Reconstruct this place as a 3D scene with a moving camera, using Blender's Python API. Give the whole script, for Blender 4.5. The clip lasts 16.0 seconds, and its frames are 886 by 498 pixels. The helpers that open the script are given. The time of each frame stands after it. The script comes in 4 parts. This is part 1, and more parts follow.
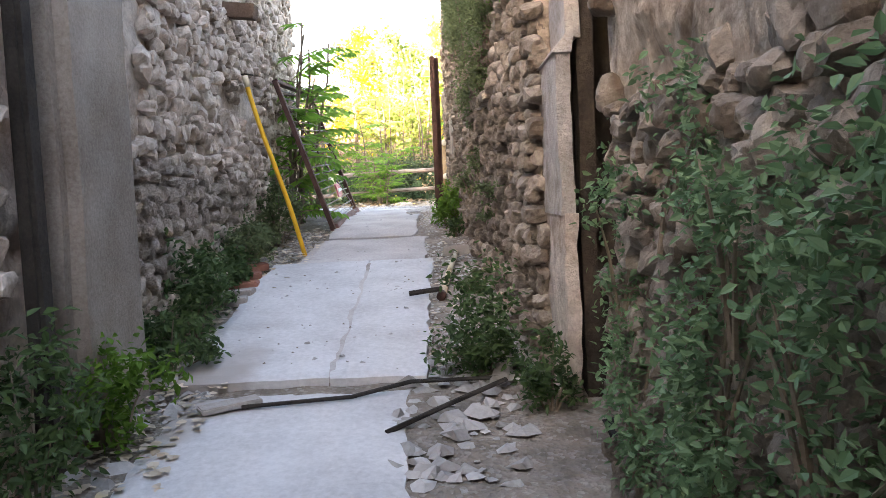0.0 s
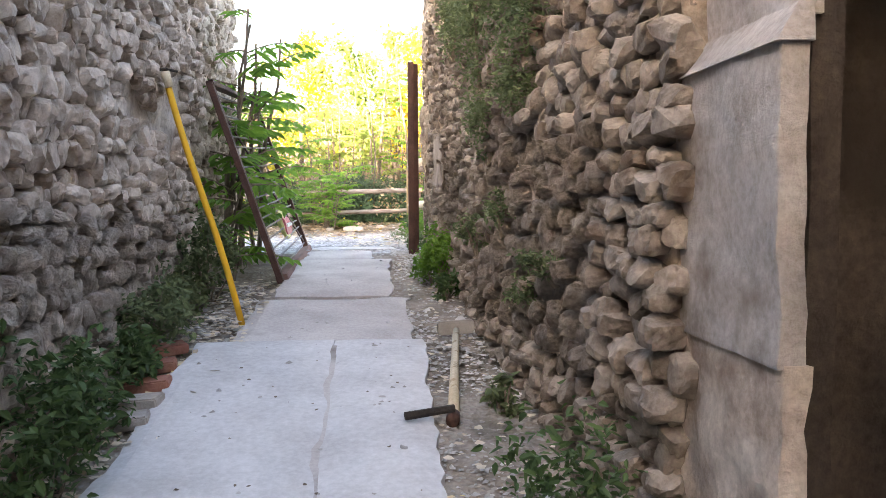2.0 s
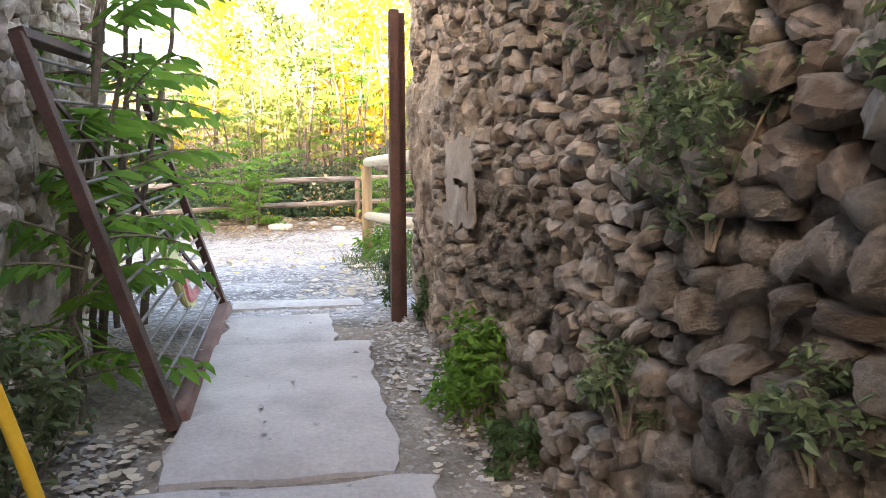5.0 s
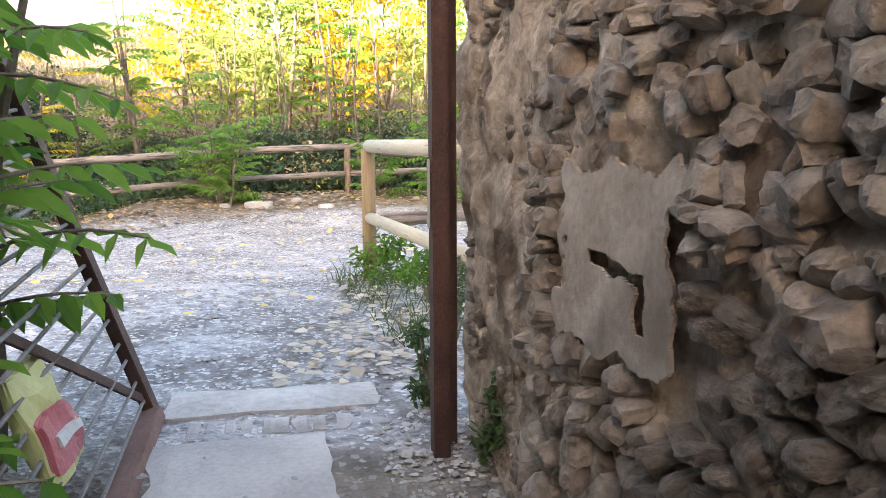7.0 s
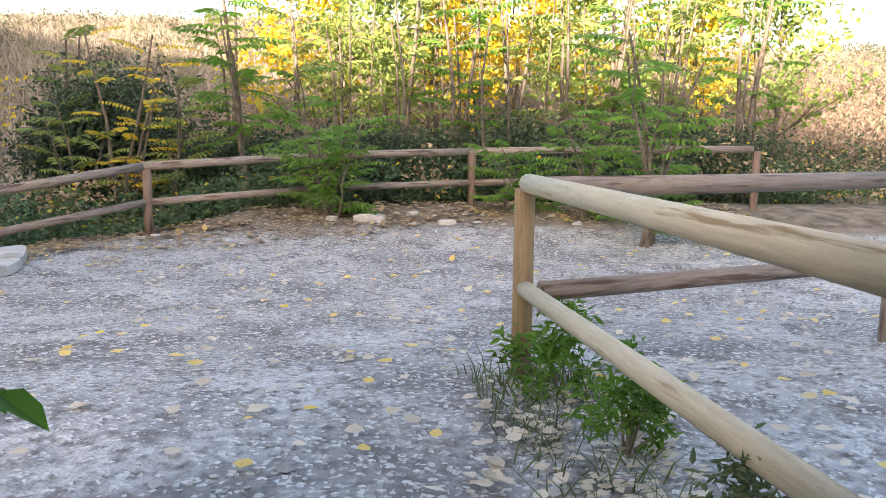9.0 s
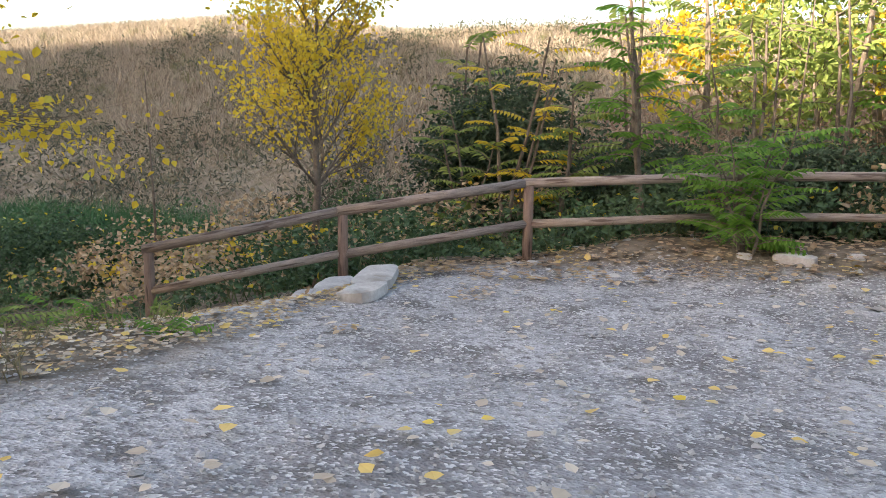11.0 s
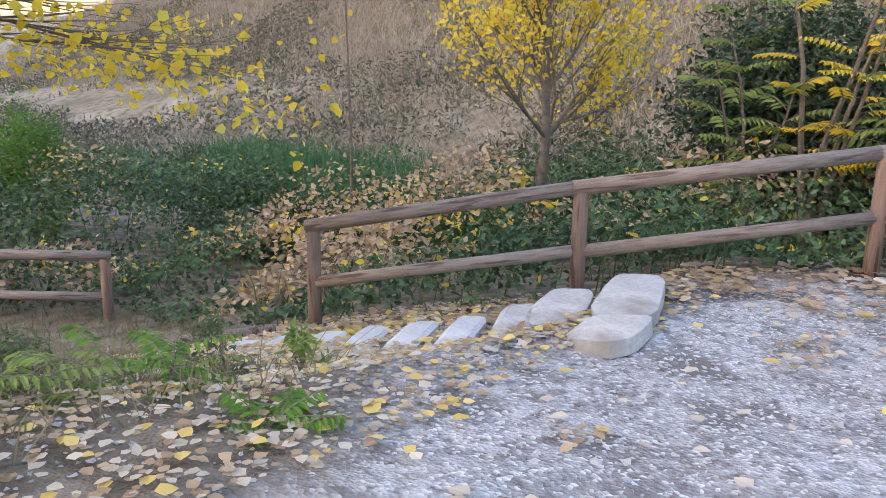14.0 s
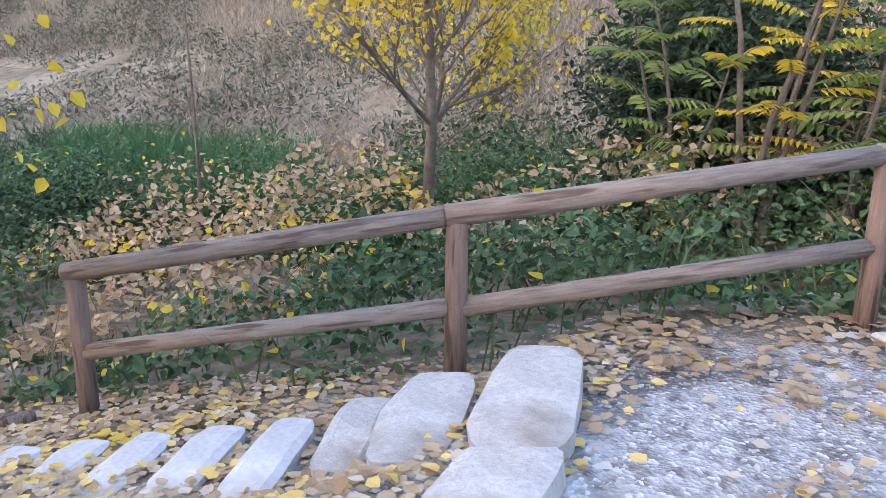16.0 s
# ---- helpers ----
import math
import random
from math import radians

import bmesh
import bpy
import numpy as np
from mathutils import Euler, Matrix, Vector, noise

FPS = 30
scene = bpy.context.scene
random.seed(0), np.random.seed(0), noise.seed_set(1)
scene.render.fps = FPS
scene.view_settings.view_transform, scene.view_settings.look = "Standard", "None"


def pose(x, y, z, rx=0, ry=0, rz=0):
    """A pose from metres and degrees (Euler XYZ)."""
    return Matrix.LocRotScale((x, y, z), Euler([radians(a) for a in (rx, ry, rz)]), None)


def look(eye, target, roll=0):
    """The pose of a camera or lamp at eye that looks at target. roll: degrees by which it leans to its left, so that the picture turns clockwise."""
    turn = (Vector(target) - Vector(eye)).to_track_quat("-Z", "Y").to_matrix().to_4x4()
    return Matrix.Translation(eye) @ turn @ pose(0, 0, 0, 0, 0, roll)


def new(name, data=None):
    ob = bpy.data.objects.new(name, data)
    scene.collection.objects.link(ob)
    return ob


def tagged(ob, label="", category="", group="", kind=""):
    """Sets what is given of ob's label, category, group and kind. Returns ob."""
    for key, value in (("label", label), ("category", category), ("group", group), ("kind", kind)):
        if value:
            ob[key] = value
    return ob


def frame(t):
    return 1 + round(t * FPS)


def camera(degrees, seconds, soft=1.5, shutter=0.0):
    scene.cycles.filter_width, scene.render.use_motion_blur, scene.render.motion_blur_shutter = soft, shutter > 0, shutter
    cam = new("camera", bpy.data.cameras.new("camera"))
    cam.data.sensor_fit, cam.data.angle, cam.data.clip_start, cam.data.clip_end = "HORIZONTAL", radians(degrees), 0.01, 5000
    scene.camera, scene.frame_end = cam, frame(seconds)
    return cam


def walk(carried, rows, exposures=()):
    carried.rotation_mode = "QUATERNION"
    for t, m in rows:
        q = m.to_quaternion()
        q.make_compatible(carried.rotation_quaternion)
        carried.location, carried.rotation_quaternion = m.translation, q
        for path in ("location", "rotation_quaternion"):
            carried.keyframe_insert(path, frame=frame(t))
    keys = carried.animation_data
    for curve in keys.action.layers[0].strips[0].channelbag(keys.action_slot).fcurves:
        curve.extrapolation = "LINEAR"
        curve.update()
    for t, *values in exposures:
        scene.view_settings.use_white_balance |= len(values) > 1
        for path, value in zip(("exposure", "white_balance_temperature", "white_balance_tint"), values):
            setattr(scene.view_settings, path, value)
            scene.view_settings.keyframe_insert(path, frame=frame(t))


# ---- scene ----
cam = camera(56.4, 16.0, soft=0.6)
METRES, EYE, TILT, LEAN, TURN = 18.0, 1.5, 0.0, 0.0, 0.0
ROWS = [
    (0.0, 0.0, 0.0, 0.0, -0.19, -4.35, 2.48),
    (0.5, -0.0061, 0.027, 0.0033, -1.61, -2.67, 1.71),
    (1.0, -0.0108, 0.0571, 0.008, -4.13, -1.62, 0.78),
    (1.5, -0.0144, 0.0868, 0.0106, -5.12, -2.42, 0.41),
    (2.0, -0.0205, 0.1192, 0.0138, -4.39, -3.42, 0.3),
    (2.5, -0.0253, 0.1515, 0.0186, -5.46, -5.25, -0.23),
    (3.0, -0.0307, 0.1826, 0.0233, -5.69, -5.11, -0.2),
    (3.5, -0.0347, 0.2124, 0.0277, -8.27, -4.89, 0.35),
    (4.0, -0.037, 0.2409, 0.0306, -8.87, -4.62, 0.36),
    (6.5, -0.0341, 0.4025, 0.0475, -11.6, -7.82, -0.08),
    (7.0, -0.0331, 0.4333, 0.0515, -11.02, -8.64, 0.35),
    (7.5, -0.0308, 0.4637, 0.0527, -10.53, -9.38, 0.51),
    (8.0, -0.032, 0.4954, 0.0556, -7.66, -9.59, 0.51),
    (10.5, -0.0434, 0.6452, 0.0662, 11.74, -8.48, -1.73),
    (11.0, -0.0549, 0.6715, 0.0642, 23.66, -9.12, -0.77),
    (11.5, -0.0696, 0.6995, 0.0621, 34.94, -9.51, -0.62),
    (12.0, -0.0868, 0.7249, 0.0624, 38.34, -10.09, -0.64),
    (12.5, -0.1035, 0.7504, 0.0615, 42.35, -10.53, -0.58),
    (13.0, -0.1218, 0.7745, 0.0613, 45.51, -10.78, -0.82),
    (13.5, -0.1367, 0.8016, 0.0605, 41.55, -12.34, -0.73),
    (14.0, -0.1548, 0.8288, 0.0596, 39.35, -13.58, -0.83),
    (14.5, -0.1718, 0.8562, 0.0603, 35.46, -14.59, -0.42),
    (15.0, -0.1847, 0.885, 0.0599, 35.29, -15.11, -1.03),
    (15.5, -0.1981, 0.9156, 0.0569, 34.28, -15.23, -1.1),
    (16.0, -0.2094, 0.9469, 0.0557, 33.32, -15.28, -0.61),
]
EXPOSURES = [(0.0, 3.7, 7500, 17), (4.2, 3.55, 7600, 17), (6.5, 3.2, 7400, 17), (8.5, 2.5, 7100, 16), (10.5, 1.95, 7000, 14), (12.5, 2.2, 7100, 17), (13.5, 2.5, 6900, 18), (14.5, 2.5, 6400, 19), (16.0, 2.74, 6200, 20)]
walk(cam, [(t, pose(0, 0, EYE, TILT, LEAN, TURN) @ pose(METRES * x, METRES * y, METRES * z, 90 + pitch, roll, yaw)) for t, x, y, z, yaw, pitch, roll in ROWS],
     exposures=EXPOSURES)

# ---- light ----
world = bpy.data.worlds.new("world")
scene.world = world
world.use_nodes = True
wn = world.node_tree
sky = wn.nodes.new("ShaderNodeTexSky")
sky.sky_type, sky.sun_disc = "NISHITA", False
SUN_EL, SUN_AZ = radians(15), radians(205)
sky.sun_elevation, sky.sun_rotation = SUN_EL, SUN_AZ
sky.dust_density, sky.air_density = 2.5, 1.0
wn.links.new(sky.outputs[0], wn.nodes["Background"].inputs[0])
wn.nodes["Background"].inputs[1].default_value = 0.15
sun = new("sun", bpy.data.lights.new("sun", "SUN"))
sun.data.energy, sun.data.angle, sun.data.color = 4.5, radians(0.5), (1.0, 0.9, 0.74)
sun_way = Vector((math.sin(SUN_AZ) * math.cos(SUN_EL), math.cos(SUN_AZ) * math.cos(SUN_EL), math.sin(SUN_EL)))
sun.matrix_world = look(sun_way * 50, (0, 0, 0))

# ---- materials ----
rng = np.random.default_rng(7)


def mat(name, c1, c2, scale=8.0, fine=60.0, rough=0.9, bump=0.3, vary=0.0, c3=None, spots=0.5, metal=0.0, through_light=0.0, spot_scale=0.0, stretch=None, island=0.0, relief=0.02):
    """Two-scale noise between c1 and c2, optional blotches of c3, optional per-object or per-leaf variation and translucency."""
    m = bpy.data.materials.new(name)
    m.use_nodes = True
    nt = m.node_tree
    nd, ln = nt.nodes, nt.links.new
    bs = nd["Principled BSDF"]
    bs.inputs["Roughness"].default_value, bs.inputs["Metallic"].default_value = rough, metal
    bs.inputs["Specular IOR Level"].default_value = 0.3
    tc = nd.new("ShaderNodeTexCoord")
    vec = tc.outputs["Object"]
    if stretch:
        mp = nd.new("ShaderNodeMapping")
        mp.inputs["Scale"].default_value = stretch
        ln(vec, mp.inputs[0])
        vec = mp.outputs[0]
    if vary:
        oi = nd.new("ShaderNodeObjectInfo")
        ad = nd.new("ShaderNodeVectorMath")
        ad.operation = "MULTIPLY_ADD"
        ad.inputs[1].default_value = (1, 1, 1)
        sc = nd.new("ShaderNodeVectorMath")
        sc.operation = "SCALE"
        sc.inputs[0].default_value = (37, 61, 19)
        ln(oi.outputs["Random"], sc.inputs["Scale"])
        ln(vec, ad.inputs[0])
        ln(sc.outputs[0], ad.inputs[2])
        vec = ad.outputs[0]

    def noise_at(s, detail=5.0, rough_grain=0.5):
        n = nd.new("ShaderNodeTexNoise")
        n.inputs["Scale"].default_value, n.inputs["Detail"].default_value = s, detail
        n.inputs["Roughness"].default_value = rough_grain
        ln(vec, n.inputs["Vector"])
        return n.outputs["Fac"]

    def math_node(op, a, b):
        n = nd.new("ShaderNodeMath")
        n.operation = op
        for i, v in enumerate((a, b)):
            if isinstance(v, float):
                n.inputs[i].default_value = v
            else:
                ln(v, n.inputs[i])
        return n.outputs[0]

    def mix(f, a, b):
        n = nd.new("ShaderNodeMix")
        n.data_type = "RGBA"
        ln(f, n.inputs[0])
        for i, v in ((6, a), (7, b)):
            if isinstance(v, tuple):
                n.inputs[i].default_value = (*v, 1)
            else:
                ln(v, n.inputs[i])
        return n.outputs[2]

    def ramp(v, lo, hi):
        n = nd.new("ShaderNodeMapRange")
        n.inputs["From Min"].default_value, n.inputs["From Max"].default_value = lo, hi
        ln(v, n.inputs[0])
        return n.outputs[0]

    big, small = noise_at(scale), noise_at(fine, 8.0, 0.68)
    f = math_node("ADD", math_node("MULTIPLY", big, 0.55), math_node("MULTIPLY", small, 0.45))
    f = ramp(f, 0.36, 0.64)
    if vary:
        f = math_node("ADD", math_node("MULTIPLY", f, 1.0 - vary), math_node("MULTIPLY", oi.outputs["Random"], vary))
    if island:
        geo = nd.new("ShaderNodeNewGeometry")
        f = math_node("ADD", math_node("MULTIPLY", f, 1.0 - island), math_node("MULTIPLY", geo.outputs["Random Per Island"], island))
    col = mix(f, c1, c2)
    if c3:
        g = ramp(noise_at(spot_scale or scale * 0.35, 6.0), spots, spots + 0.09)
        col = mix(g, col, c3)
    ln(col, bs.inputs["Base Color"])
    if bump:
        b = nd.new("ShaderNodeBump")
        b.inputs["Strength"].default_value, b.inputs["Distance"].default_value = bump, relief
        ln(f if not (vary or island) else small, b.inputs["Height"])
        ln(b.outputs[0], bs.inputs["Normal"])
    if through_light:
        tr = nd.new("ShaderNodeBsdfTranslucent")
        ln(col, tr.inputs[0])
        ms = nd.new("ShaderNodeMixShader")
        ms.inputs[0].default_value = through_light
        ln(bs.outputs[0], ms.inputs[1])
        ln(tr.outputs[0], ms.inputs[2])
        ln(ms.outputs[0], nd["Material Output"].inputs[0])
    return m


M_MORTAR = mat("lime_mortar", (0.2, 0.145, 0.105), (0.64, 0.53, 0.42), 7, 22, 0.95, 1.0, c3=(0.14, 0.095, 0.065), spots=0.58, relief=0.022)
M_STONE = mat("field_stone", (0.1, 0.075, 0.056), (0.4, 0.335, 0.275), 1.1, 3.2, 0.92, 1.0, vary=0.35, c3=(0.14, 0.1, 0.072), spots=0.6, spot_scale=0.5, relief=0.05)
M_STONE_FAR = mat("field_stone_joined", (0.1, 0.075, 0.056), (0.42, 0.355, 0.295), 12, 45, 0.92, 1.0, island=0.35, c3=(0.12, 0.085, 0.06), spots=0.57, relief=0.012)
M_PALE_STONE = mat("plastered_stone", (0.24, 0.175, 0.13), (0.78, 0.66, 0.56), 1.1, 3.2, 0.92, 1.0, vary=0.35, c3=(0.2, 0.14, 0.1), spots=0.6, spot_scale=0.5, relief=0.05)
M_PALE_STONE_FAR = mat("plastered_stone_joined", (0.24, 0.175, 0.13), (0.78, 0.66, 0.56), 12, 45, 0.92, 1.0, island=0.35, c3=(0.2, 0.14, 0.1), spots=0.58, relief=0.012)
M_PLASTER = mat("old_plaster", (0.36, 0.275, 0.215), (0.8, 0.69, 0.59), 5, 30, 0.92, 1.0, c3=(0.22, 0.15, 0.11), spots=0.54, relief=0.022)
M_LIME = mat("whitewashed_plaster", (0.3, 0.255, 0.215), (0.62, 0.565, 0.52), 5, 36, 0.9, 0.8, c3=(0.2, 0.15, 0.11), spots=0.58, relief=0.03)
M_CEMENT = mat("grey_cement", (0.28, 0.25, 0.22), (0.4, 0.365, 0.33), 3, 70, 0.85, 0.15, c3=(0.22, 0.19, 0.16), spots=0.6)
M_CONCRETE = mat("worn_concrete", (0.44, 0.425, 0.42), (0.68, 0.665, 0.66), 1.8, 30, 0.85, 0.12, c3=(0.4, 0.36, 0.33), spots=0.57)
M_SLABSTONE = mat("pale_limestone", (0.42, 0.385, 0.355), (0.66, 0.625, 0.59), 3, 24, 0.88, 0.6, c3=(0.33, 0.29, 0.25), spots=0.58)
M_RUST = mat("rusty_steel", (0.045, 0.022, 0.018), (0.11, 0.055, 0.042), 6, 80, 0.7, 0.3, c3=(0.17, 0.08, 0.05), spots=0.62, metal=0.2)
M_YELLOW = mat("yellow_paint", (0.75, 0.38, 0.02), (0.85, 0.5, 0.05), 6, 60, 0.5, 0.1, c3=(0.22, 0.12, 0.05), spots=0.66, spot_scale=18)
M_POLE = mat("weathered_pine", (0.2, 0.15, 0.12), (0.44, 0.355, 0.3), 5, 40, 0.8, 0.6, c3=(0.14, 0.095, 0.075), spots=0.55, stretch=(12, 12, 1.2), vary=0.25)
M_POSTBROWN = mat("red_brown_pine_post", (0.15, 0.095, 0.07), (0.3, 0.2, 0.155), 5, 40, 0.8, 0.5, c3=(0.1, 0.065, 0.05), spots=0.58, stretch=(12, 12, 1.2), vary=0.25)
M_POLE_PALE = mat("pale_pine", (0.5, 0.4, 0.27), (0.7, 0.6, 0.44), 5, 40, 0.75, 0.3, c3=(0.33, 0.23, 0.13), spots=0.6, stretch=(12, 12, 1.2), vary=0.25)
M_POST_PALE = mat("brown_pine_post", (0.17, 0.105, 0.05), (0.34, 0.23, 0.12), 5, 40, 0.75, 0.3, stretch=(12, 12, 1.2), vary=0.25)
# near-black base colour carries the darkness of the unlit room
M_UNLIT = mat("unlit_room_plaster", (0.006, 0.005, 0.0045), (0.022, 0.018, 0.015), 3, 40, 0.95, 0.4)
# dark of sticks and iron, also painted shade for ceiling and gap strip
M_DARK = mat("dark_timber_and_shade", (0.02, 0.016, 0.013), (0.06, 0.05, 0.042), 6, 50, 0.85, 0.5)


def ground_material():
    """Grey gravel, turning to brown earth and dry grass by the 'earth' and 'dry' fields of the sheet."""
    m = bpy.data.materials.new("gravel_earth_and_dry_grass")
    m.use_nodes = True
    nd, ln = m.node_tree.nodes, m.node_tree.links.new
    bs = nd["Principled BSDF"]
    bs.inputs["Roughness"].default_value = 0.95
    bs.inputs["Specular IOR Level"].default_value = 0.2
    tc = nd.new("ShaderNodeTexCoord")

    def tex(s, d=6.0):
        n = nd.new("ShaderNodeTexNoise")
        n.inputs["Scale"].default_value, n.inputs["Detail"].default_value = s, d
        ln(tc.outputs["Object"], n.inputs["Vector"])
        return n.outputs["Fac"]

    def ramp(v, lo, hi):
        n = nd.new("ShaderNodeMapRange")
        n.inputs["From Min"].default_value, n.inputs["From Max"].default_value = lo, hi
        ln(v, n.inputs[0])
        return n.outputs[0]

    def mix(f, a, b):
        n = nd.new("ShaderNodeMix")
        n.data_type = "RGBA"
        ln(f, n.inputs[0])
        for i, v in ((6, a), (7, b)):
            if isinstance(v, tuple):
                n.inputs[i].default_value = (*v, 1)
            else:
                ln(v, n.inputs[i])
        return n.outputs[2]

    vo = nd.new("ShaderNodeTexVoronoi")
    vo.inputs["Scale"].default_value = 42
    ln(tc.outputs["Object"], vo.inputs["Vector"])
    sep = nd.new("ShaderNodeSeparateColor")
    ln(vo.outputs["Color"], sep.inputs[0])
    gravel = mix(ramp(tex(1.1), 0.35, 0.62), (0.25, 0.235, 0.23), (0.5, 0.48, 0.475))
    gravel = mix(ramp(tex(2.3), 0.52, 0.66), gravel, (0.19, 0.175, 0.165))
    gravel = mix(ramp(tex(14), 0.45, 0.7), gravel, (0.17, 0.15, 0.14))
    gravel = mix(ramp(sep.outputs[0], 0.72, 0.95), gravel, (0.62, 0.6, 0.58))
    earth = mix(ramp(tex(4), 0.35, 0.65), (0.13, 0.1, 0.07), (0.3, 0.24, 0.18))
    dry = mix(ramp(tex(0.35), 0.35, 0.65), (0.2, 0.15, 0.1), (0.36, 0.3, 0.22))
    dry = mix(ramp(tex(2.5, 9.0), 0.45, 0.7), dry, (0.12, 0.11, 0.06))
    at = nd.new("ShaderNodeAttribute")
    at.attribute_name = "earth"
    at2 = nd.new("ShaderNodeAttribute")
    at2.attribute_name = "dry"
    col = mix(at2.outputs["Fac"], mix(at.outputs["Fac"], gravel, earth), dry)
    ln(col, bs.inputs["Base Color"])
    b = nd.new("ShaderNodeBump")
    b.inputs["Strength"].default_value, b.inputs["Distance"].default_value = 0.7, 0.02
    ad = nd.new("ShaderNodeMath")
    ln(tex(30), ad.inputs[0])
    ln(vo.outputs["Distance"], ad.inputs[1])
    ln(ad.outputs[0], b.inputs["Height"])
    ln(b.outputs[0], bs.inputs["Normal"])
    return m


# ---- mesh helpers ----
def mesh_of(name, verts, faces, material, smooth=False):
    me = bpy.data.meshes.new(name)
    me.from_pydata(np.asarray(verts).tolist(), [], [list(f) for f in faces] if not isinstance(faces, np.ndarray) else faces.tolist())
    me.update()
    if material:
        me.materials.append(material)
    if smooth:
        me.polygons.foreach_set("use_smooth", np.ones(len(me.polygons), bool))
    return me


def part(name, bm, material, parent, label=""):
    """Links a bmesh (or ready mesh) as one object under a thing or a part."""
    if isinstance(bm, bpy.types.Mesh):
        me = bm
    else:
        me = bpy.data.meshes.new(name)
        bm.to_mesh(me)
        bm.free()
        me.materials.append(material)
    ob = new(name, me)
    ob.parent = parent
    return tagged(ob, label)


def thing(name, at, label, category, group="", kind="", rz=0.0):
    ob = new(name)
    ob.empty_display_size = 0.1
    ob.matrix_world = pose(*at, 0, 0, rz)
    return tagged(ob, label, category, group, kind)


def wob(p, scale, seed=0.0):
    return noise.noise(Vector((p[0] * scale + seed, p[1] * scale - seed, p[2] * scale)))


def box(bm, lo, hi, bevel=0.0, m=None):
    lo, hi = Vector(lo), Vector(hi)
    r = bmesh.ops.create_cube(bm, size=1.0)
    bmesh.ops.scale(bm, vec=hi - lo, verts=r["verts"])
    bmesh.ops.translate(bm, vec=(lo + hi) / 2, verts=r["verts"])
    vs = r["verts"]
    if bevel:
        es = list({e for v in vs for e in v.link_edges})
        out = bmesh.ops.bevel(bm, geom=es, offset=bevel, segments=2, affect="EDGES")
        vs = list({v for f in out["faces"] for v in f.verts} | {v for v in vs if v.is_valid})
    if m is not None:
        bmesh.ops.transform(bm, matrix=m, verts=vs)
    return vs


def tube(points, radii, sides=8, rough=0.0, seed=1.0, caps=True):
    """A tapered pole or branch along points, as verts and faces."""
    pts = [Vector(p) for p in points]
    V, F = [], []
    for i, p in enumerate(pts):
        d = (pts[min(i + 1, len(pts) - 1)] - pts[max(i - 1, 0)]).normalized()
        a = d.orthogonal().normalized() if abs(d.z) > 0.9 else d.cross(Vector((0, 0, 1))).normalized()
        b = d.cross(a)
        for k in range(sides):
            t = 2 * math.pi * k / sides
            r = radii[i] * (1 + rough * wob((math.cos(t) + i * 0.4, math.sin(t), seed), 1.3))
            V.append(p + a * math.cos(t) * r + b * math.sin(t) * r)
    n = len(pts)
    for i in range(n - 1):
        for k in range(sides):
            k2 = (k + 1) % sides
            F.append((i * sides + k, i * sides + k2, (i + 1) * sides + k2, (i + 1) * sides + k))
    if caps:
        F.append(tuple(range(sides))[::-1])
        F.append(tuple((n - 1) * sides + k for k in range(sides)))
    return [tuple(v) for v in V], F


def join(lists):
    V, F = [], []
    for v, f in lists:
        o = len(V)
        V.extend(v)
        F.extend(tuple(i + o for i in q) for q in f)
    return V, F


# ---- ground ----
def smooth01(v):
    v = np.clip(v, 0, 1)
    return v * v * (3 - 2 * v)


def base_height(x, y):
    x, y = np.asarray(x, float), np.asarray(y, float)
    h = np.interp(y, [-10, 0, 4, 6, 7.3, 8, 9, 10.8, 14.2, 16.2, 17.6, 19, 21.5, 300], [-0.3, -0.08, 0.37, 0.643, 0.81, 0.886, 1.05, 1.19, 1.19, 0.99, 0.84, 0.81, 0.8, 0.8])
    xs = x + np.clip(0.35 * (19.5 - y), 0, 1.2)
    left = np.interp(xs, [-13, -10.4, -8.4, -7.2, -6.0, -5.4], [1.6, 1.4, 0.82, 0.52, 0.28, 0.0]) * smooth01((y - 12.0) / 4.0)
    h = h - left
    brink = np.interp(x, [-6.08, -4.19, -1.75, 0.66, 12], [21.6, 22.5, 23.8, 24.4, 24.4])
    back = smooth01((y - brink) / 2.5)
    h = h + 0.3 * smooth01((y - 21.0) / 2.4) * smooth01((x + 5.0) / 2.5)
    h = h - 0.7 * back * (1 - np.clip(left, 0, 1) * 0.6)
    rise = np.clip((y - 29.0 + 0.12 * (x + 10)) / 24.0, 0, 1)
    hump = 6.7 * np.exp(-((np.clip(x + 34, 0, 99) / 25.0) ** 2)) + 2.6 + 2.2 * smooth01((x + 24) / 14)
    h = h + hump * smooth01(rise) ** 0.9
    # unseen ridge behind the walker, added to block the low sun
    h = h + (38.0 - 10.0 * smooth01((x + 62) / 22)) * smooth01((-22.0 - y) / 34.0)
    return h


def H(x, y):
    return float(base_height(x, y))


